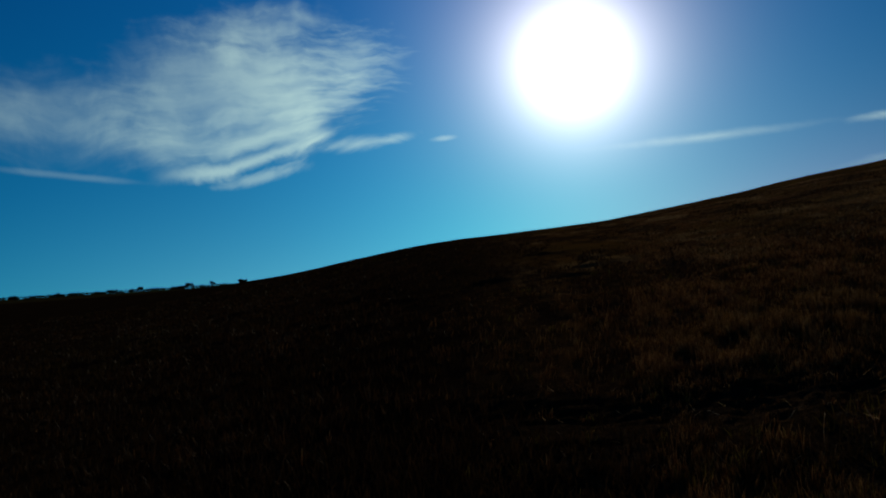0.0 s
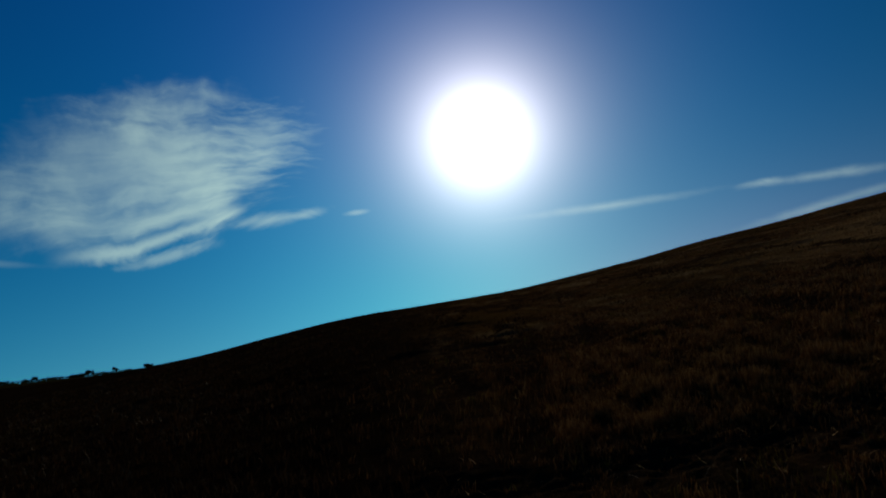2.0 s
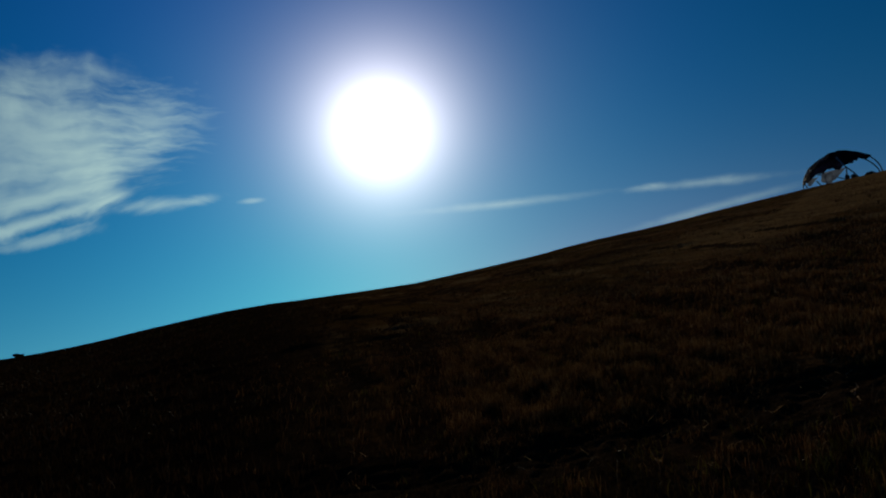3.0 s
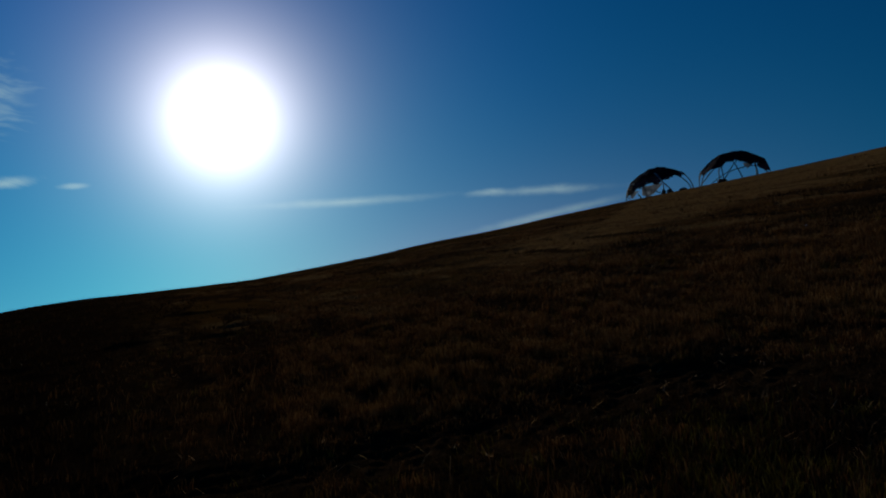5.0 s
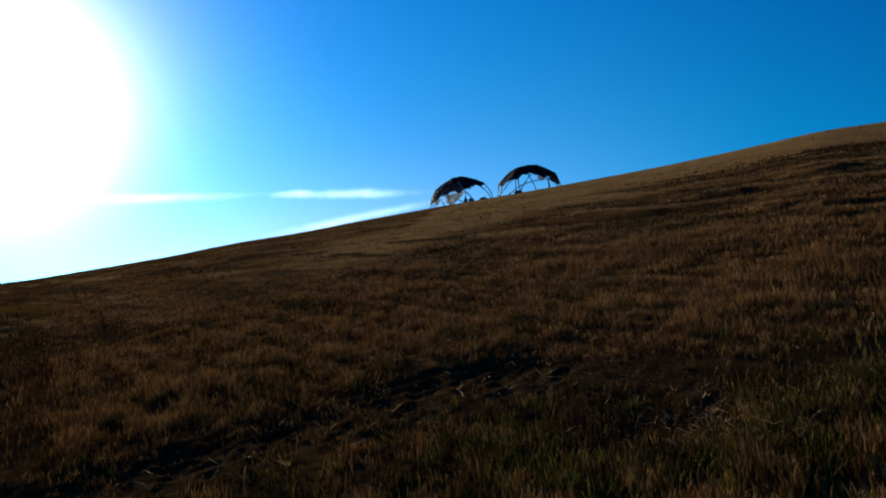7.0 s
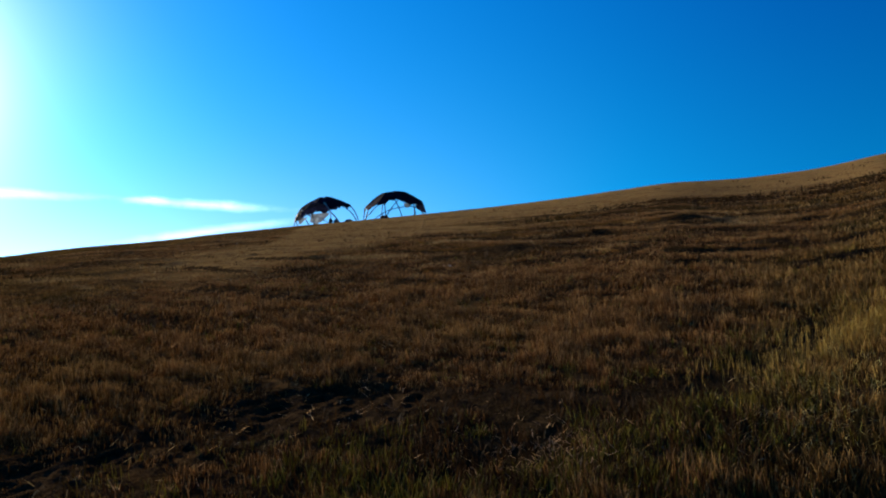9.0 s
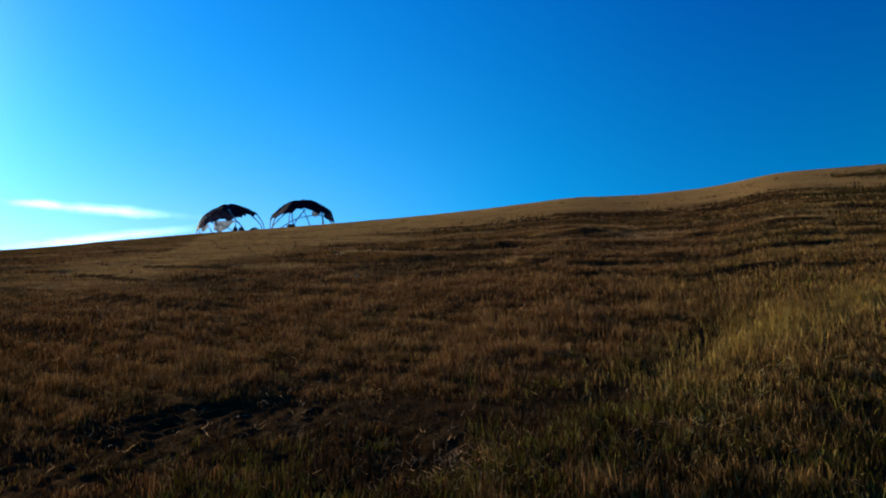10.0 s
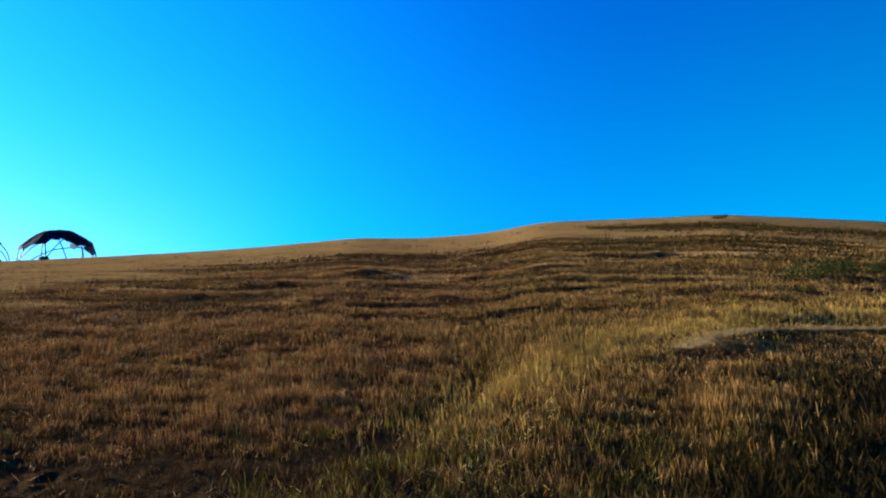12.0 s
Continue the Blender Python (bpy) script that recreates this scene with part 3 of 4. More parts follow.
def make_ground():
    fine = np.concatenate([np.arange(-36, 12, 0.5), np.arange(12, 118, 0.28)])
    az = np.radians(np.concatenate([fine, np.arange(118, 324, 3.0)]))
    r = np.concatenate([np.linspace(0.0, 3.0, 12)[:-1], np.geomspace(3.0, 60, 430)[:-1], np.geomspace(60, 5000, 90)])
    rr, aa = np.meshgrid(r, az, indexing="ij")
    x, y = rr * np.sin(aa), rr * np.cos(aa)
    verts = np.stack([x, y, height(x, y)], -1).reshape(-1, 3)
    nr, na = rr.shape
    i, j = np.meshgrid(np.arange(nr - 1), np.arange(na), indexing="ij")
    a = i * na + j
    b = i * na + (j + 1) % na
    faces = np.stack([a, a + na, b + na, b], -1).reshape(-1, 4)
    me = mesh_of("ground", verts, faces)
    me.polygons.foreach_set("use_smooth", np.ones(len(faces), bool))
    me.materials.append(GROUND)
    flat = verts.reshape(-1, 3)
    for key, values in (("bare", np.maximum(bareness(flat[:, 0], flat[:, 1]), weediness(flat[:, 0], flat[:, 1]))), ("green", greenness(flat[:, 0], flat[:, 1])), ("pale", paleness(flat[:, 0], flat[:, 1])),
                        ("west_shade", backlit_west(flat[:, 0], flat[:, 1])), ("earth", bell(away(flat[:, 0] - 0.10, flat[:, 1] - 0.07, CREST_EARTH)[0], 0.22))):
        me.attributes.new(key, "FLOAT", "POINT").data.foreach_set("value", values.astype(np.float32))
    ob = new("ground", me)
    tagged(ob, "dry brown grassy hillside with bare soil and a rutted track", "ground", kind="structure")


make_ground()


# ---- grass ----
def blades(name, x, y, tall, wide, lean, mat, label, category, lift=0.0):
    """Bent, tapering blades as one mesh: a stem of two steps and a point each."""
    rng = np.random.default_rng(len(name) * 101 + len(x))
    k = len(x)
    z = height(x, y) - 0.012 + lift
    turn = rng.uniform(0, 2 * np.pi, k)
    tip = rng.uniform(0, 2 * np.pi, k)
    bend = lean * (rng.uniform(0.2, 1.0, k) if lean < 0.9 else rng.uniform(0.84, 1.0, k)) * tall
    wx, wy = np.cos(turn) * wide / 2, np.sin(turn) * wide / 2
    bx, by = np.cos(tip) * bend, np.sin(tip) * bend
    up = np.sqrt(np.maximum(tall ** 2 - bend ** 2, (0.08 * tall) ** 2))
    mid = 0.35 if lean < 0.9 else 0.54
    v = np.empty((k, 5, 3))
    v[:, 0] = np.stack([x - wx, y - wy, z], -1)
    v[:, 1] = np.stack([x + wx, y + wy, z], -1)
    v[:, 2] = np.stack([x - wx * 0.8 + bx * mid, y - wy * 0.8 + by * mid, z + up * 0.58], -1)
    v[:, 3] = np.stack([x + wx * 0.8 + bx * mid, y + wy * 0.8 + by * mid, z + up * 0.58], -1)
    v[:, 4] = np.stack([x + bx, y + by, z + up], -1)
    base = np.arange(k)[:, None] * 5
    f = np.concatenate([base + np.array(t) for t in ((0, 1, 3), (0, 3, 2), (2, 3, 4))], 0)
    me = mesh_of(name, v.reshape(-1, 3), f)
    me.materials.append(mat)
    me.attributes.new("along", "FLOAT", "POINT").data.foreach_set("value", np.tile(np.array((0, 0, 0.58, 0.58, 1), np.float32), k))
    return tagged(new(name, me), label, category, kind="stuff")


def scatter(rng, count, r0, r1, a0, a1, power=0.0):
    """Points in a wedge of the field; power 0: evenly in log distance."""
    u = rng.uniform(0, 1, count)
    if power == 0:
        r = r0 * (r1 / r0) ** u
    else:
        r = (r0 ** power + u * (r1 ** power - r0 ** power)) ** (1 / power)
    a = np.radians(rng.uniform(a0, a1, count))
    return r * np.sin(a), r * np.cos(a), r


def tufted(rng, x, y, per, spread):
    k = len(x)
    s = np.repeat(spread, per) if np.ndim(spread) else spread
    return (np.repeat(x, per) + rng.normal(0, 1, k * per) * s, np.repeat(y, per) + rng.normal(0, 1, k * per) * s)


def clumping(x, y):
    """High where the stubble stands in tufts, low in the gaps; in uneven rows along the slope."""
    r = np.hypot(x, y)
    u = x * math.cos(radians(10)) - y * math.sin(radians(10))
    w = x * math.sin(radians(10)) + y * math.cos(radians(10))
    row = 0.5 + 0.5 * np.cos(2 * np.pi * (u / 0.42 + 1.8 * rough3(u / 1.3, w / 3.0, 32)))
    return 0.46 * rough3(x / (0.17 + 0.008 * r), y / (0.22 + 0.020 * r), 31) + 0.34 * rough3(x / 0.08, y / 0.11, 34) + 0.20 * row


def make_grass():
    rng = np.random.default_rng(5)
    # standing dry stubble, in broken rows with gaps between them
    spots = [scatter(rng, 112000, 2.6, 17, 14, 112), scatter(rng, 3000, 0.35, 2.6, -34, 116, 1.3), scatter(rng, 16000, 2.4, 60, -34, 14), scatter(rng, 9000, 0.35, 40, 112, 326, 0.4)]
    x, y, r = (np.concatenate(v) for v in zip(*spots))
    bank, _ = away(x, y, BANK)
    earth, _ = away(x, y, CREST_EARTH)
    keep = rng.uniform(0, 1, len(x)) > np.maximum(np.maximum(bareness(x, y), np.where(x < 6, 0.6, 0.2) * bell(bank, 0.36)), 0.85 * greenness(x, y))
    keep &= rng.uniform(0, 1, len(x)) > np.maximum(np.maximum(weediness(x, y), 0.95 * bell(earth, 0.26)), 0.7 * bell(away(x, y, STRIP)[0], 0.4) * (x > 5.8))
    keep &= rng.uniform(0, 1, len(x)) < np.interp(r, (4.4, 6.6, 12.0, 17.0), (0.30, 1.0, 1.0, 0.0))
    gaps = clumping(x, y)
    keep &= gaps > 0.41 + 0.07 * np.clip((8 - r) / 3, 0, 1)
    x, y, r, gaps = x[keep], y[keep], r[keep], gaps[keep]
    per = 7
    rk = np.repeat(r, per)
    x, y = tufted(rng, x, y, per, 0.020 + 0.0035 * r)
    rise = np.repeat(np.clip(0.35 + (gaps - 0.41) * 2.8, 0.35, 1.15), per)
    tall = (0.085 + 0.10 * rough3(x / 1.6, y / 1.6, 41)) * rise * rng.uniform(0.45, 1.25, len(x))
    tall = tall * np.interp(rk, (4.0, 5.5, 10, 14), (0.8, 1.0, 0.9, 0.6))
    d, _ = away(x, y, CREST_EARTH)
    tall = tall * (1 - 0.6 * bell(d, 0.75))   # shortened so that the crest shows from the camera and catches sun
    d, _ = away(x, y, RUT)
    tall = tall * (1 - 0.45 * bell(d, 1.0))
    d, _ = away(x, y, LANE)
    tall = tall * (1 - 0.35 * bell(d, 0.6))
    wide = np.maximum(0.0050, 0.00068 * rk) * rng.uniform(0.7, 1.4, len(x))
    blades("dry_grass", x, y, tall, wide, 0.4, DRY, "short dry brown stubble grass on the hillside", "grass")
    # lower, finer stubble further up
    x, y, r = scatter(rng, 64000, 11.5, 42, 14, 114)
    keep = rng.uniform(0, 1, len(x)) > np.maximum(bareness(x, y), np.maximum(weediness(x, y), 0.85 * paleness(x, y)))
    keep &= (clumping(x, y) > 0.36) & (rng.uniform(0, 1, len(x)) < np.interp(r, (11.5, 15.0), (0.1, 1.0)))
    x, y, r = x[keep], y[keep], r[keep]
    rk = np.repeat(r, 5)
    x, y = tufted(rng, x, y, 5, 0.03 + 0.005 * r)
    tall = rng.uniform(0.03, 0.085, len(x)) * np.interp(rk, (11.5, 16.0), (1.4, 1.0))
    blades("upper_stubble", x, y, tall, 0.00062 * rk * rng.uniform(0.7, 1.4, len(x)), 0.6, FAR_DRY, "low fine brown stubble across the upper slope", "grass")
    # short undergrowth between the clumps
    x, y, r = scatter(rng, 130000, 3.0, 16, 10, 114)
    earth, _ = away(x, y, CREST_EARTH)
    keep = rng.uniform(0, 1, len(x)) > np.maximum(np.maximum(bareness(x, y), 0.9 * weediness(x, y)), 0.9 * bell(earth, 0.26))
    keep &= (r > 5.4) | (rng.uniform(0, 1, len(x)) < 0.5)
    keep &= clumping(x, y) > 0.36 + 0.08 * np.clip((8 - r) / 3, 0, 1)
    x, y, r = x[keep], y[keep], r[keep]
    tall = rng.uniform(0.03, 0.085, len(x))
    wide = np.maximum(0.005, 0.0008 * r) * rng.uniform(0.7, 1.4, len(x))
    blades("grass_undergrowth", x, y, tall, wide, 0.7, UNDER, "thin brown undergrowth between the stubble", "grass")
    # greener tufts along the track
    x, y, r = scatter(rng, 46000, 2.4, 15, 0, 116)
    keep = rng.uniform(0, 1, len(x)) < np.maximum(greenness(x, y), np.interp(r, (4.8, 6.2), (0.22, 0.03)) * np.interp(x, (2.2, 3.7), (0.4, 1.0))) * (1 - bareness(x, y))
    keep &= rough3(x / 0.25, y / 0.3, 33) > 0.42
    x, y, r = x[keep], y[keep], r[keep]
    r6 = np.repeat(r, 8)
    x, y = tufted(rng, x, y, 8, 0.02 + 0.003 * r)
    tall = rng.uniform(0.03, 0.12, len(x))
    wide = np.maximum(0.005, 0.0009 * r6) * rng.uniform(0.7, 1.4, len(x))
    blades("green_grass", x, y, tall, wide, 0.6, GREEN, "yellow-green grass tufts beside the rutted track", "grass")
    # taller yellow grass between furrow and bank
    x, y, r = scatter(rng, 80000, 3.5, 16, 60, 116)
    d, _ = away(x, y, STRIP)
    keep = rng.uniform(0, 1, len(x)) < np.interp(x, (5.6, 7.2, 8.2), (0.12, 0.5, 0.95)) * bell(d, 0.46) * np.clip(rough3(x / 0.6, y / 0.6, 37) * 2.6 - 0.4, 0.45, 1)
    x, y, r = x[keep], y[keep], r[keep]
    r6 = np.repeat(r, 6)
    x, y = tufted(rng, x, y, 6, 0.03 + 0.003 * r)
    tall = rng.uniform(0.06, 0.15, len(x)) * (1 - 0.75 * bell(away(x, y, CREST_EARTH)[0], 0.7))
    wide = np.maximum(0.0045, 0.0007 * r6) * rng.uniform(0.7, 1.4, len(x))
    blades("yellow_grass", x, y, tall, wide, 0.5, YELLOW, "taller pale yellow grass along the track bank", "grass")
    # dark weeds in bands
    x, y, r = scatter(rng, 78000, 3.5, 60, -34, 116)
    keep = rng.uniform(0, 1, len(x)) < weediness(x, y) * (1 - 0.9 * paleness(x, y) * np.clip((72 - np.degrees(np.arctan2(x, y))) / 6, 0, 1))
    x, y, r = x[keep], y[keep], r[keep]
    r6 = np.repeat(r, 7)
    x, y = tufted(rng, x, y, 7, 0.03 + 0.004 * r)
    tall = rng.uniform(0.04, 0.16, len(x))
    wide = np.maximum(0.008, 0.0013 * r6) * rng.uniform(0.7, 1.5, len(x))
    blades("dark_weeds", x, y, tall, wide, 0.7, WEEDS, "low dark brown weeds in bands across the slope", "weeds")
    # straw lying on the bare soil
    x, y, r = scatter(rng, 42000, 2.4, 14, 5, 116)
    d1, _ = away(x, y, RUT)
    d2, _ = away(x, y, BANK)
    d3 = np.hypot((x - 3.62) / 0.4, (y - 2.1) / 0.5)
    want = 0.12 * bell(d1, 0.6) + 0.75 * bell(d2, 0.34) * np.interp(x, (5.6, 6.4, 8.0, 8.8), (1, 0.25, 0.25, 0.7)) + 1.0 * bell(d3, 0.8) + 0.03
    keep = rng.uniform(0, 1, len(x)) < want * np.clip((np.degrees(np.arctan2(x, y)) - 20) / 25, 0.15, 1)
    x, y, r = x[keep], y[keep], r[keep]
    blades("straw_litter", x, y, rng.uniform(0.04, 0.10, len(x)), np.maximum(0.0042, 0.0008 * r), 0.995, STRAW,
           "pale loose straw lying on bare soil", "straw", 0.035)


make_grass()


# ---- things ----
def part(name, bm, mat, parent, label=""):
    me = bpy.data.meshes.new(name)
    bm.to_mesh(me)
    bm.free()
    me.materials.append(mat)
    ob = new(name, me)
    ob.parent = parent
    if label:
        tagged(ob, label)
    return ob


def tube(bm, points, radii, sides=7):
    """A tube along points with a radius at each."""
    points = [Vector(p) for p in points]
    rings = []
    for i, p in enumerate(points):
        d = (points[min(i + 1, len(points) - 1)] - points[max(i - 1, 0)]).normalized()
        u = d.orthogonal().normalized() if i == 0 else (u - d * u.dot(d)).normalized()
        w = d.cross(u)
        rings.append([bm.verts.new(p + (u * math.cos(k * 2 * math.pi / sides) + w * math.sin(k * 2 * math.pi / sides)) * radii[i]) for k in range(sides)])
    for a, b in zip(rings, rings[1:]):
        for k in range(sides):
            bm.faces.new((a[k], a[(k + 1) % sides], b[(k + 1) % sides], b[k]))
    bm.faces.new(rings[0][::-1])
    bm.faces.new(rings[-1])
    for f in bm.faces:
        f.smooth = True


DOME_R, DOME_H = 3.0, 2.42    # radius on the ground, height


def on_dome(lon, lat, swell=1.0):
    a, e = radians(lon), radians(lat)
    return Vector((DOME_R * swell * math.cos(e) * math.cos(a), DOME_R * swell * math.cos(e) * math.sin(a), DOME_H * swell * math.sin(e)))


def pole_line(stops, steps=9):
    """Points along the dome through stops: across (-1 to 1), up (0 to 1) and side (-1 downhill, 1 uphill)."""
    on = []
    for across, up, side in stops:
        on.append(Vector((across, side * math.sqrt(max(1 - across * across - up * up, 0.0)), up)).normalized())
    pts = [on[0]]
    for a, b in zip(on, on[1:]):
        pts += [a.lerp(b, k / steps).normalized() for k in range(1, steps + 1)]
    return [Vector((p.x * DOME_R, p.y * DOME_R, p.z * DOME_H)) for p in pts]


def lower_edge(table, lon):
    lons = [row[0] for row in table]
    lats = [row[1] for row in table]
    return float(np.interp(lon % 360, lons, lats))


def canopy(table, seed, sag=0.10):
    """A sagging cloth cover over the hoops, down to the lower edge given by direction."""
    bm = bmesh.new()
    nlon, nlat = 144, 22
    rows = []
    for i in range(nlon):
        lon = 360 * i / nlon
        low = lower_edge(table, lon)
        low += 3.5 * abs(math.sin(radians(lon * 6))) + 3.0 * noise.noise(Vector((lon / 17, seed, 0))) + 5.0 * noise.noise(Vector((lon / 4.5, seed, 3))) + 3.0 * noise.noise(Vector((lon / 2.2, seed, 6)))
        low = max(low, 1.5)
        col = []
        for k in range(nlat):
            lat = low + (86 - low) * k / (nlat - 1)
            dip = 1.055 - 0.075 * abs(math.sin(radians(lon * 3 + 20))) * math.cos(radians(lat)) - 0.045 * abs(math.sin(radians(lat * 4 + seed * 9))) + 0.035 * noise.noise(Vector((lon / 14, lat / 11, seed))) + 0.016 * noise.noise(Vector((lon / 4.5, lat / 4, seed + 5)))
            col.append(bm.verts.new(on_dome(lon, lat, dip)))
        rows.append(col)
    top = bm.verts.new(on_dome(0, 90, 1.015))
    for i in range(nlon):
        a, b = rows[i], rows[(i + 1) % nlon]
        for k in range(nlat - 1):
            bm.faces.new((a[k], b[k], b[k + 1], a[k + 1]))
        bm.faces.new((a[-1], b[-1], top))
    for f in bm.faces:
        f.smooth = True
    bmesh.ops.solidify(bm, geom=bm.faces[:], thickness=0.02)
    return bm


def hanging(lon0, lon1, lat0, lat1, seed):
    """A loose piece of cloth hanging inside the dome."""
    bm = bmesh.new()
    grid = []
    for i in range(15):
        u = i / 14
        col = []
        for k in range(8):
            v = k / 7
            foot = lon0 + (lon1 - lon0) * 0.5 * (1 - v)
            lon = foot + (lon1 - foot) * u
            lat = lat0 + (1 - v) * (9 * abs(u - 0.45) + 6 * noise.noise(Vector((u * 5, seed, 0)))) + (lat1 - lat0) * v
            col.append(bm.verts.new(on_dome(lon, max(lat, 1), 0.95 + 0.03 * noise.noise(Vector((u * 6, v * 3, seed))))))
        grid.append(col)
    for a, b in zip(grid, grid[1:]):
        for k in range(7):
            bm.faces.new((a[k], b[k], b[k + 1], a[k + 1]))
    for f in bm.faces:
        f.smooth = True
    bmesh.ops.solidify(bm, geom=bm.faces[:], thickness=0.012)
    return bm


CREST = ((-1, 0, -1), (-0.7, 0.7, -1), (0, 1, -1), (0.78, 0.62, -1), (1, 0, -1))
POLES_A = (
    CREST, ((0, 0.80, -1), (0.15, 0.45, -1), (0.40, 0, -1)), ((0.17, 0.40, 1), (0.15, 0, 1)), ((-0.44, 0.37, 1), (-0.40, 0, 1)),
    ((-0.60, 0.20, -1), (-0.52, 0, -1)), ((-0.60, 0.42, 1), (-0.30, 0.30, 1), (0.13, 0, 1)), ((0.62, 0.57, -1), (0.93, 0, -1)),
    ((-0.92, 0.20, -1), (-0.87, 0, -1)), ((-0.95, 0.20, -1), (-0.55, 0.66, -1), (0, 0.80, -1), (0.62, 0.57, -1)),
)
POLES_B = (
    CREST, ((-0.78, 0.41, -1), (-0.92, 0, -1)), ((-0.46, 0.55, -1), (-0.75, 0.25, -1), (-0.95, 0, -1)),
    ((-0.68, 0, 1), (-0.14, 0.33, 1), (0.58, 0.38, 1), (0.75, 0.3, 1), (0.95, 0, 1)), ((-0.27, 0.52, -1), (-0.26, 0, -1)),
    ((-0.35, 0.6, 1), (-0.42, 0, 1)), ((0.18, 0.68, -1), (-0.12, 0.30, -1), (-0.30, 0, -1)), ((0.05, 0.68, -1), (0.22, 0, -1)),
    ((0.61, 0.45, -1), (0.60, 0, -1)), ((0.64, 0.45, 1), (0.68, 0, 1)),
)


def dome(az, dist, table, seed, label, poles, sheets=(), joints=(), pale=()):
    """A hoop-framed shelter. Its own x points to the right for one who looks up the hill."""
    thing = new("dome_shelter")
    x, y = dist * math.sin(radians(az)), dist * math.cos(radians(az))
    # stand square to the slope
    gx = (float(height(x + 3, y)) - float(height(x - 3, y))) / 6
    gy = (float(height(x, y + 3)) - float(height(x, y - 3))) / 6
    up = Vector((-gx, -gy, 1)).normalized()
    right = Vector((math.cos(radians(az)), -math.sin(radians(az)), 0))
    right = (right - up * right.dot(up)).normalized()
    ahead = up.cross(right)
    m = Matrix((right, ahead, up)).transposed().to_4x4()
    m.translation = (x, y, float(height(x, y)) - 0.02)
    thing.matrix_world = m
    tagged(thing, label, "dome tent", group="dome shelters on the ridge")
    for i, stops in enumerate(poles):
        bm = bmesh.new()
        pts = pole_line(stops)
        bare = i in pale
        tube(bm, pts, [0.075 - 0.035 * k / len(pts) if bare else 0.045 for k in range(len(pts))], 6)
        part("pole", bm, PALE_STEEL if bare else STEEL, thing, "pale grey pole, thicker at its top" if bare else "")
    for lon, lat in joints:
        bm = bmesh.new()
        bmesh.ops.create_uvsphere(bm, u_segments=8, v_segments=5, radius=0.10, matrix=Matrix.Translation(on_dome(lon, lat, 1.02)) @ Matrix.Diagonal((1, 1, 0.7, 1)))
        part("joint_plate", bm, HUB, thing, "pale round joint plate")
    part("canopy", canopy(table, seed), CLOTH, thing, "dark sagging cloth cover with a ragged edge")
    for i, sheet in enumerate(sheets):
        part("loose_sheet", hanging(*sheet, seed + i), SHEET, thing, "pale thin cloth hanging inside the frame")
    return thing


# lower edge of each cover: direction round the dome (0 right, 90 uphill, 180 left, 270 downhill) and elevation
COVER_A = ((0, 36), (20, 36), (45, 36), (70, 30), (90, 27), (110, 26), (135, 22), (160, 12), (180, 6), (192, 8), (205, 12), (213, 28), (222, 52),
           (240, 56), (262, 52), (270, 47), (280, 26), (290, 33), (300, 37), (318, 33), (340, 33), (360, 36))
COVER_B = ((0, 3), (20, 4), (45, 26), (90, 48), (140, 38), (165, 26), (180, 20), (210, 22), (237, 31), (252, 29), (259, 41), (276, 44),
           (292, 36), (303, 22), (316, 24), (324, 11), (340, 4), (360, 3))
dome(43.95, 70.5, COVER_A, 3, "steel pole dome half covered by torn dark cloth, pale sheet inside", POLES_A, ((78, 124, 0.5, 28), (130, 160, 3, 20)), ((270, 53), (214, 35)), (1,))
dome(49.25, 70.5, COVER_B, 8, "steel pole dome with torn dark cloth over its crown", POLES_B, ((38, 66, 20, 34),), ((318, 24),))


def lump(name, x, y, sx, sy, sz, mat, label, category, seed, group=""):
    bm = bmesh.new()
    bmesh.ops.create_icosphere(bm, subdivisions=3, radius=1.0)
    for v in bm.verts:
        k = 1 + 0.35 * noise.noise(v.co * 1.7 + Vector((seed, 0, 0))) + 0.12 * noise.noise(v.co * 4.5 + Vector((0, seed, 0)))
        v.co = Vector((v.co.x * sx * k, v.co.y * sy * k, max(v.co.z, -0.55) * sz * k))
    for f in bm.faces:
        f.smooth = True
    me = bpy.data.meshes.new(name)
    bm.to_mesh(me)
    bm.free()
    me.materials.append(mat)
    ob = new(name, me)
    ob.location = (x, y, float(height(x, y)) + 0.25 * sz)
    ob.rotation_euler = (0, 0, seed)
    return tagged(ob, label, category, group)


def polar(az, dist):
    return dist * math.sin(radians(az)), dist * math.cos(radians(az))


for i, (az, dist, sx, sz) in enumerate(((44.27, 69.0, 0.20, 0.34), (44.70, 69.0, 0.32, 0.26), (45.65, 69.2, 0.36, 0.17), (48.42, 69.0, 0.45, 0.22))):
    lump("boulder", *polar(az, dist), sx, sx * 0.8, sz, DARKROCK, "dark boulder on the ridge beside a dome", "rock", 3 + i, "rocks by the domes")
lump("stone", 10.75, 7.97, 0.04, 0.03, 0.022, STONE, "small pale stone lying in dry stubble", "rock", 11)


def straw_stalk(x, y, tall, lean, turn):
    """One broken dry stalk that stands up out of the field."""
    bm = bmesh.new()
    pts = [(0, 0, -0.02), (0.1 * lean, 0, 0.5 * tall), (lean, 0, tall)]
    tube(bm, pts, [0.0028, 0.0024, 0.0016], 5)
    me = bpy.data.meshes.new("straw_stalk")
    bm.to_mesh(me)
    bm.free()
    me.materials.append(STRAW)
    ob = new("straw_stalk", me)
    ob.location, ob.rotation_euler = (x, y, float(height(x, y))), (0, 0, turn)
    return tagged(ob, "single pale dry stalk standing in dark stubble", "straw", "pale stalks by the track")


straw_stalk(1.90, 3.91, 0.16, 0.02, 0.4)
straw_stalk(2.15, 3.86, 0.14, 0.05, 2.2)


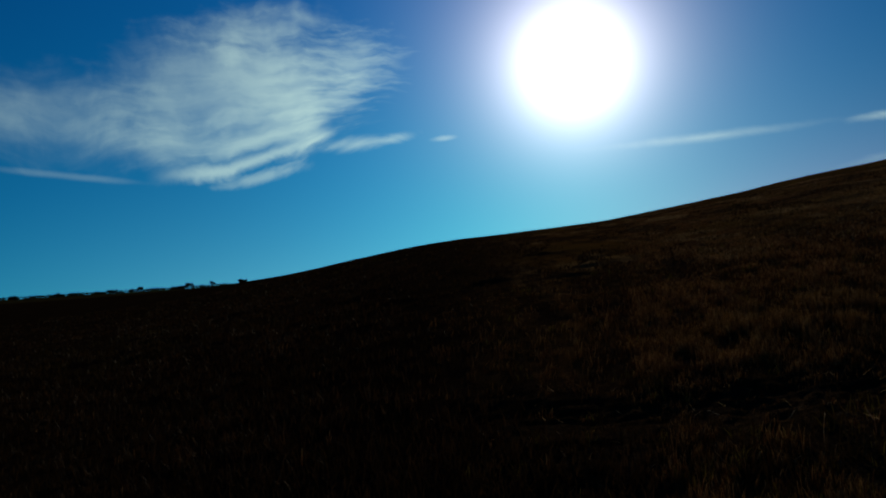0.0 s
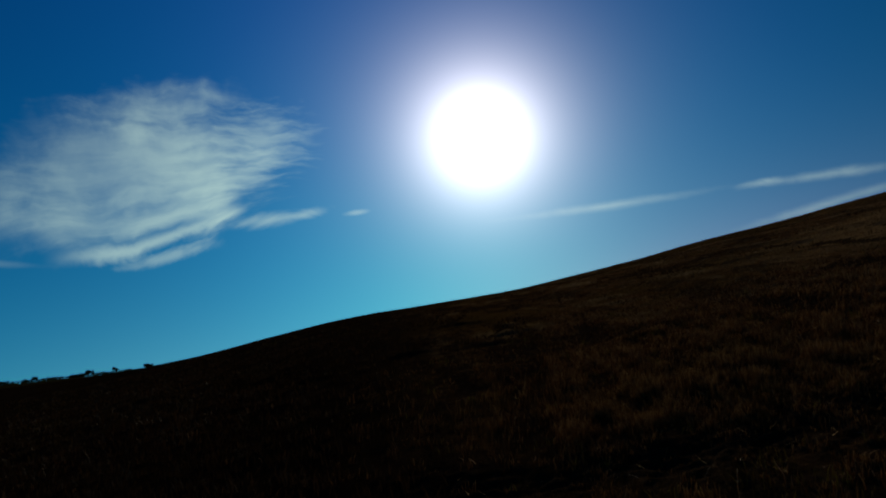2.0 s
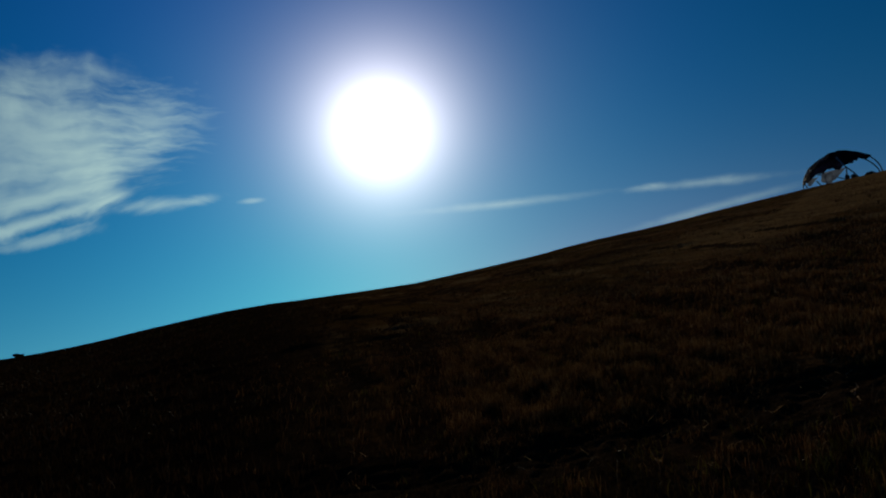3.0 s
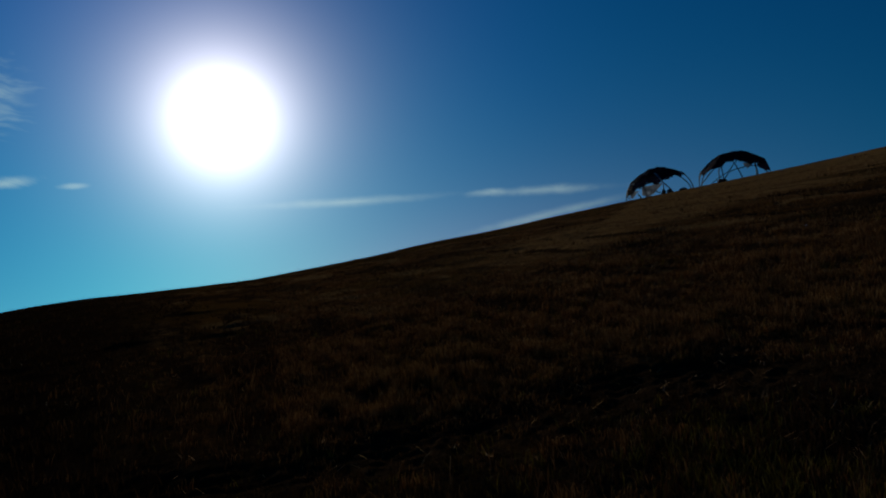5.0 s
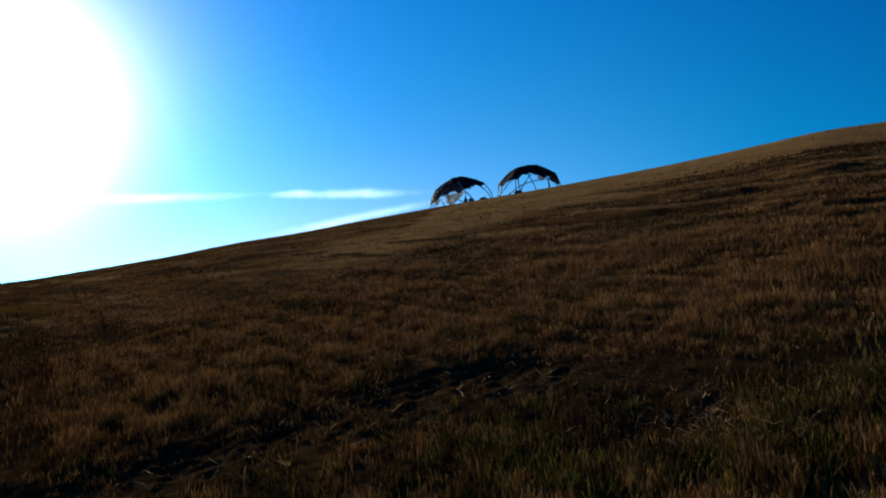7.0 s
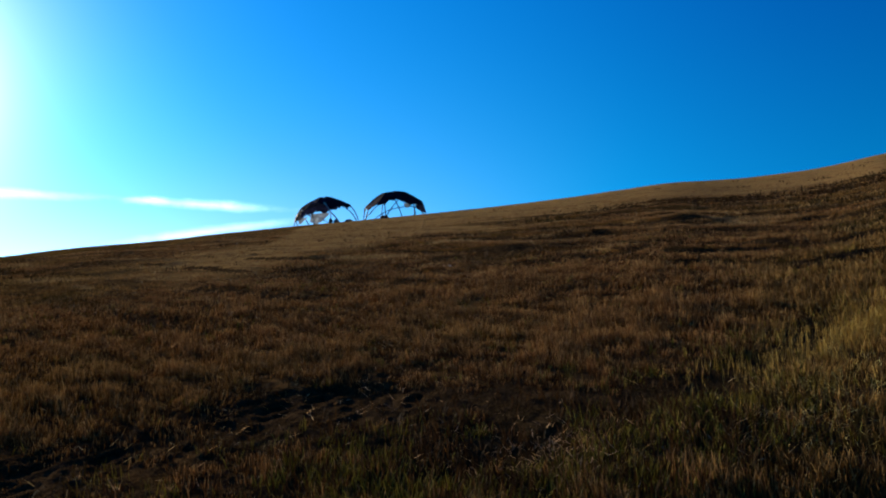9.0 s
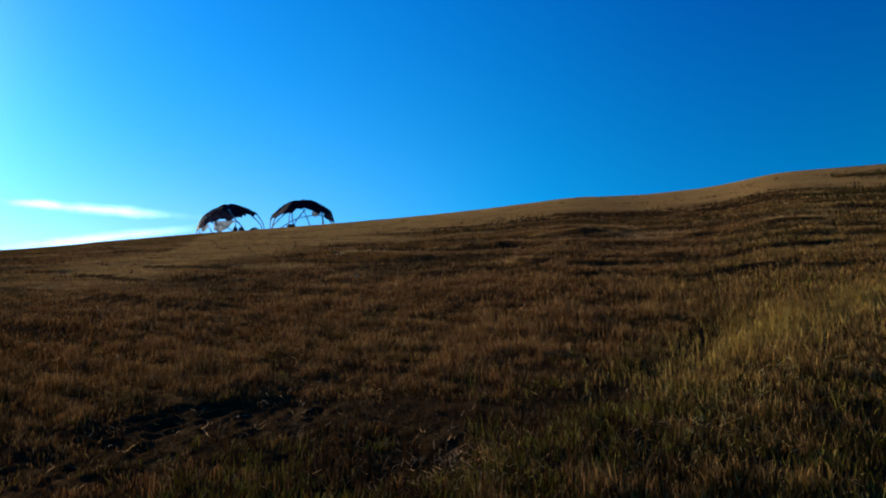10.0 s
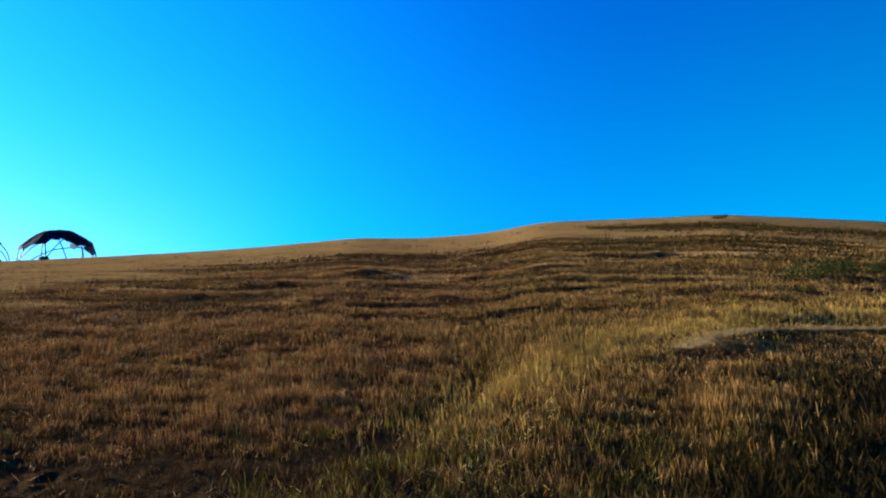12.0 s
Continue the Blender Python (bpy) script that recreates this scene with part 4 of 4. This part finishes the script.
# ---- trees and bushes ----
def leaf_cloud(bm, rng, centre, radius, count, size):
    for _ in range(count):
        d = Vector(rng.normal(0, 1, 3))
        d = d.normalized() * (rng.uniform(0.25, 1.0) ** 0.5)
        p = Vector(centre) + Vector((d.x * radius[0], d.y * radius[1], d.z * radius[2]))
        a = Vector(rng.normal(0, 1, 3)).normalized() * size * rng.uniform(0.6, 1.3)
        b = a.orthogonal().normalized() * size * rng.uniform(0.35, 0.7)
        bm.faces.new([bm.verts.new(p + q) for q in (-a, b * 0.8, a, -b)])


def tree(name, x, y, tall, wide, seed, label, category, leaves, size, trunk=True, group=""):
    rng = np.random.default_rng(seed)
    thing = new(name)
    thing.location = (x, y, float(height(x, y)) - 0.03)
    tagged(thing, label, category, group)
    bm = bmesh.new()
    base = 0.035 * tall
    tops = []
    fork = 0.35 if trunk else 0.10
    if trunk:
        tube(bm, [(0, 0, -0.1), (0.02 * tall, 0, 0.2 * tall), (0, 0.02 * tall, 0.4 * tall)], [base, base * 0.75, base * 0.6])
    for k in range(6):
        a = k * 1.05 + rng.uniform(0, 0.6)
        reach, top = wide * 0.33 * rng.uniform(0.5, 1.1), tall * (rng.uniform(0.55, 0.85) if trunk else rng.uniform(0.2, 0.62))
        p = (reach * math.cos(a), reach * math.sin(a), top)
        tube(bm, [(0, 0, fork * tall * 0.8), (p[0] * 0.5, p[1] * 0.5, (fork * tall + top) / 2), p], [base * 0.5, base * 0.35, base * 0.12], 5)
        tops.append(p)
    part("trunk", bm, BARK, thing)
    bm = bmesh.new()
    for p in tops:
        for _ in range(3):
            c = (p[0] + rng.normal(0, 0.10) * wide, p[1] + rng.normal(0, 0.10) * wide, p[2] + rng.normal(0, 0.06) * tall)
            k = rng.uniform(0.11, 0.2)
            leaf_cloud(bm, rng, c, (wide * k, wide * k, tall * k * (0.9 if trunk else 1.7)), leaves, size)
    part("crown", bm, LEAVES, thing)
    return thing


def scrub_line():
    """Low continuous scrub along the skyline."""
    rng = np.random.default_rng(12)
    bm = bmesh.new()
    for k in range(420):
        az = rng.uniform(-36, -13.5)
        x, y = polar(az, 462 + rng.uniform(-6, 6))
        top = 1.0 + 1.0 * float(rough3(az * 1.3, 0.0, 71))
        leaf_cloud(bm, rng, (x, y, float(height(x, y)) + top * 0.25), (1.1, 1.1, top * 0.75), 22, 0.36)
    me = bpy.data.meshes.new("scrub")
    bm.to_mesh(me)
    bm.free()
    me.materials.append(LEAVES)
    tagged(new("scrub", me), "dark low scrub along the far skyline", "scrub", kind="stuff")


scrub_line()
rng_trees = np.random.default_rng(77)
for i in range(24):
    az = -34 + 19.0 * (i + 0.35 * rng_trees.normal()) / 23
    x, y = polar(az, 455 + 12 * rng_trees.uniform())
    big = i in (14, 18, 20, 22, 23)
    tall = rng_trees.uniform(2.8, 3.8) if big else rng_trees.uniform(1.5, 2.5)
    tree("tree" if big else "bush", x, y, tall, tall * (1.2 if big else rng_trees.uniform(1.6, 2.8)), 100 + i,
         "dark distant tree on the skyline" if big else "low dark distant bush on the skyline", "tree" if big else "bush",
         80, 0.34, big, "trees on the skyline" if big else "bushes on the skyline")
tree("bush", *polar(97.9, 62.0), 0.45, 1.3, 301, "small dark round bush near the hilltop", "bush", 30, 0.05, False)
tree("bush", 15.0, -3.75, 0.42, 1.7, 302, "low dark green bush on the slope", "bush", 60, 0.03, False)
tree("bush", 16.9, -5.1, 0.40, 1.5, 303, "low dark green bush on the slope", "bush", 60, 0.03, False)
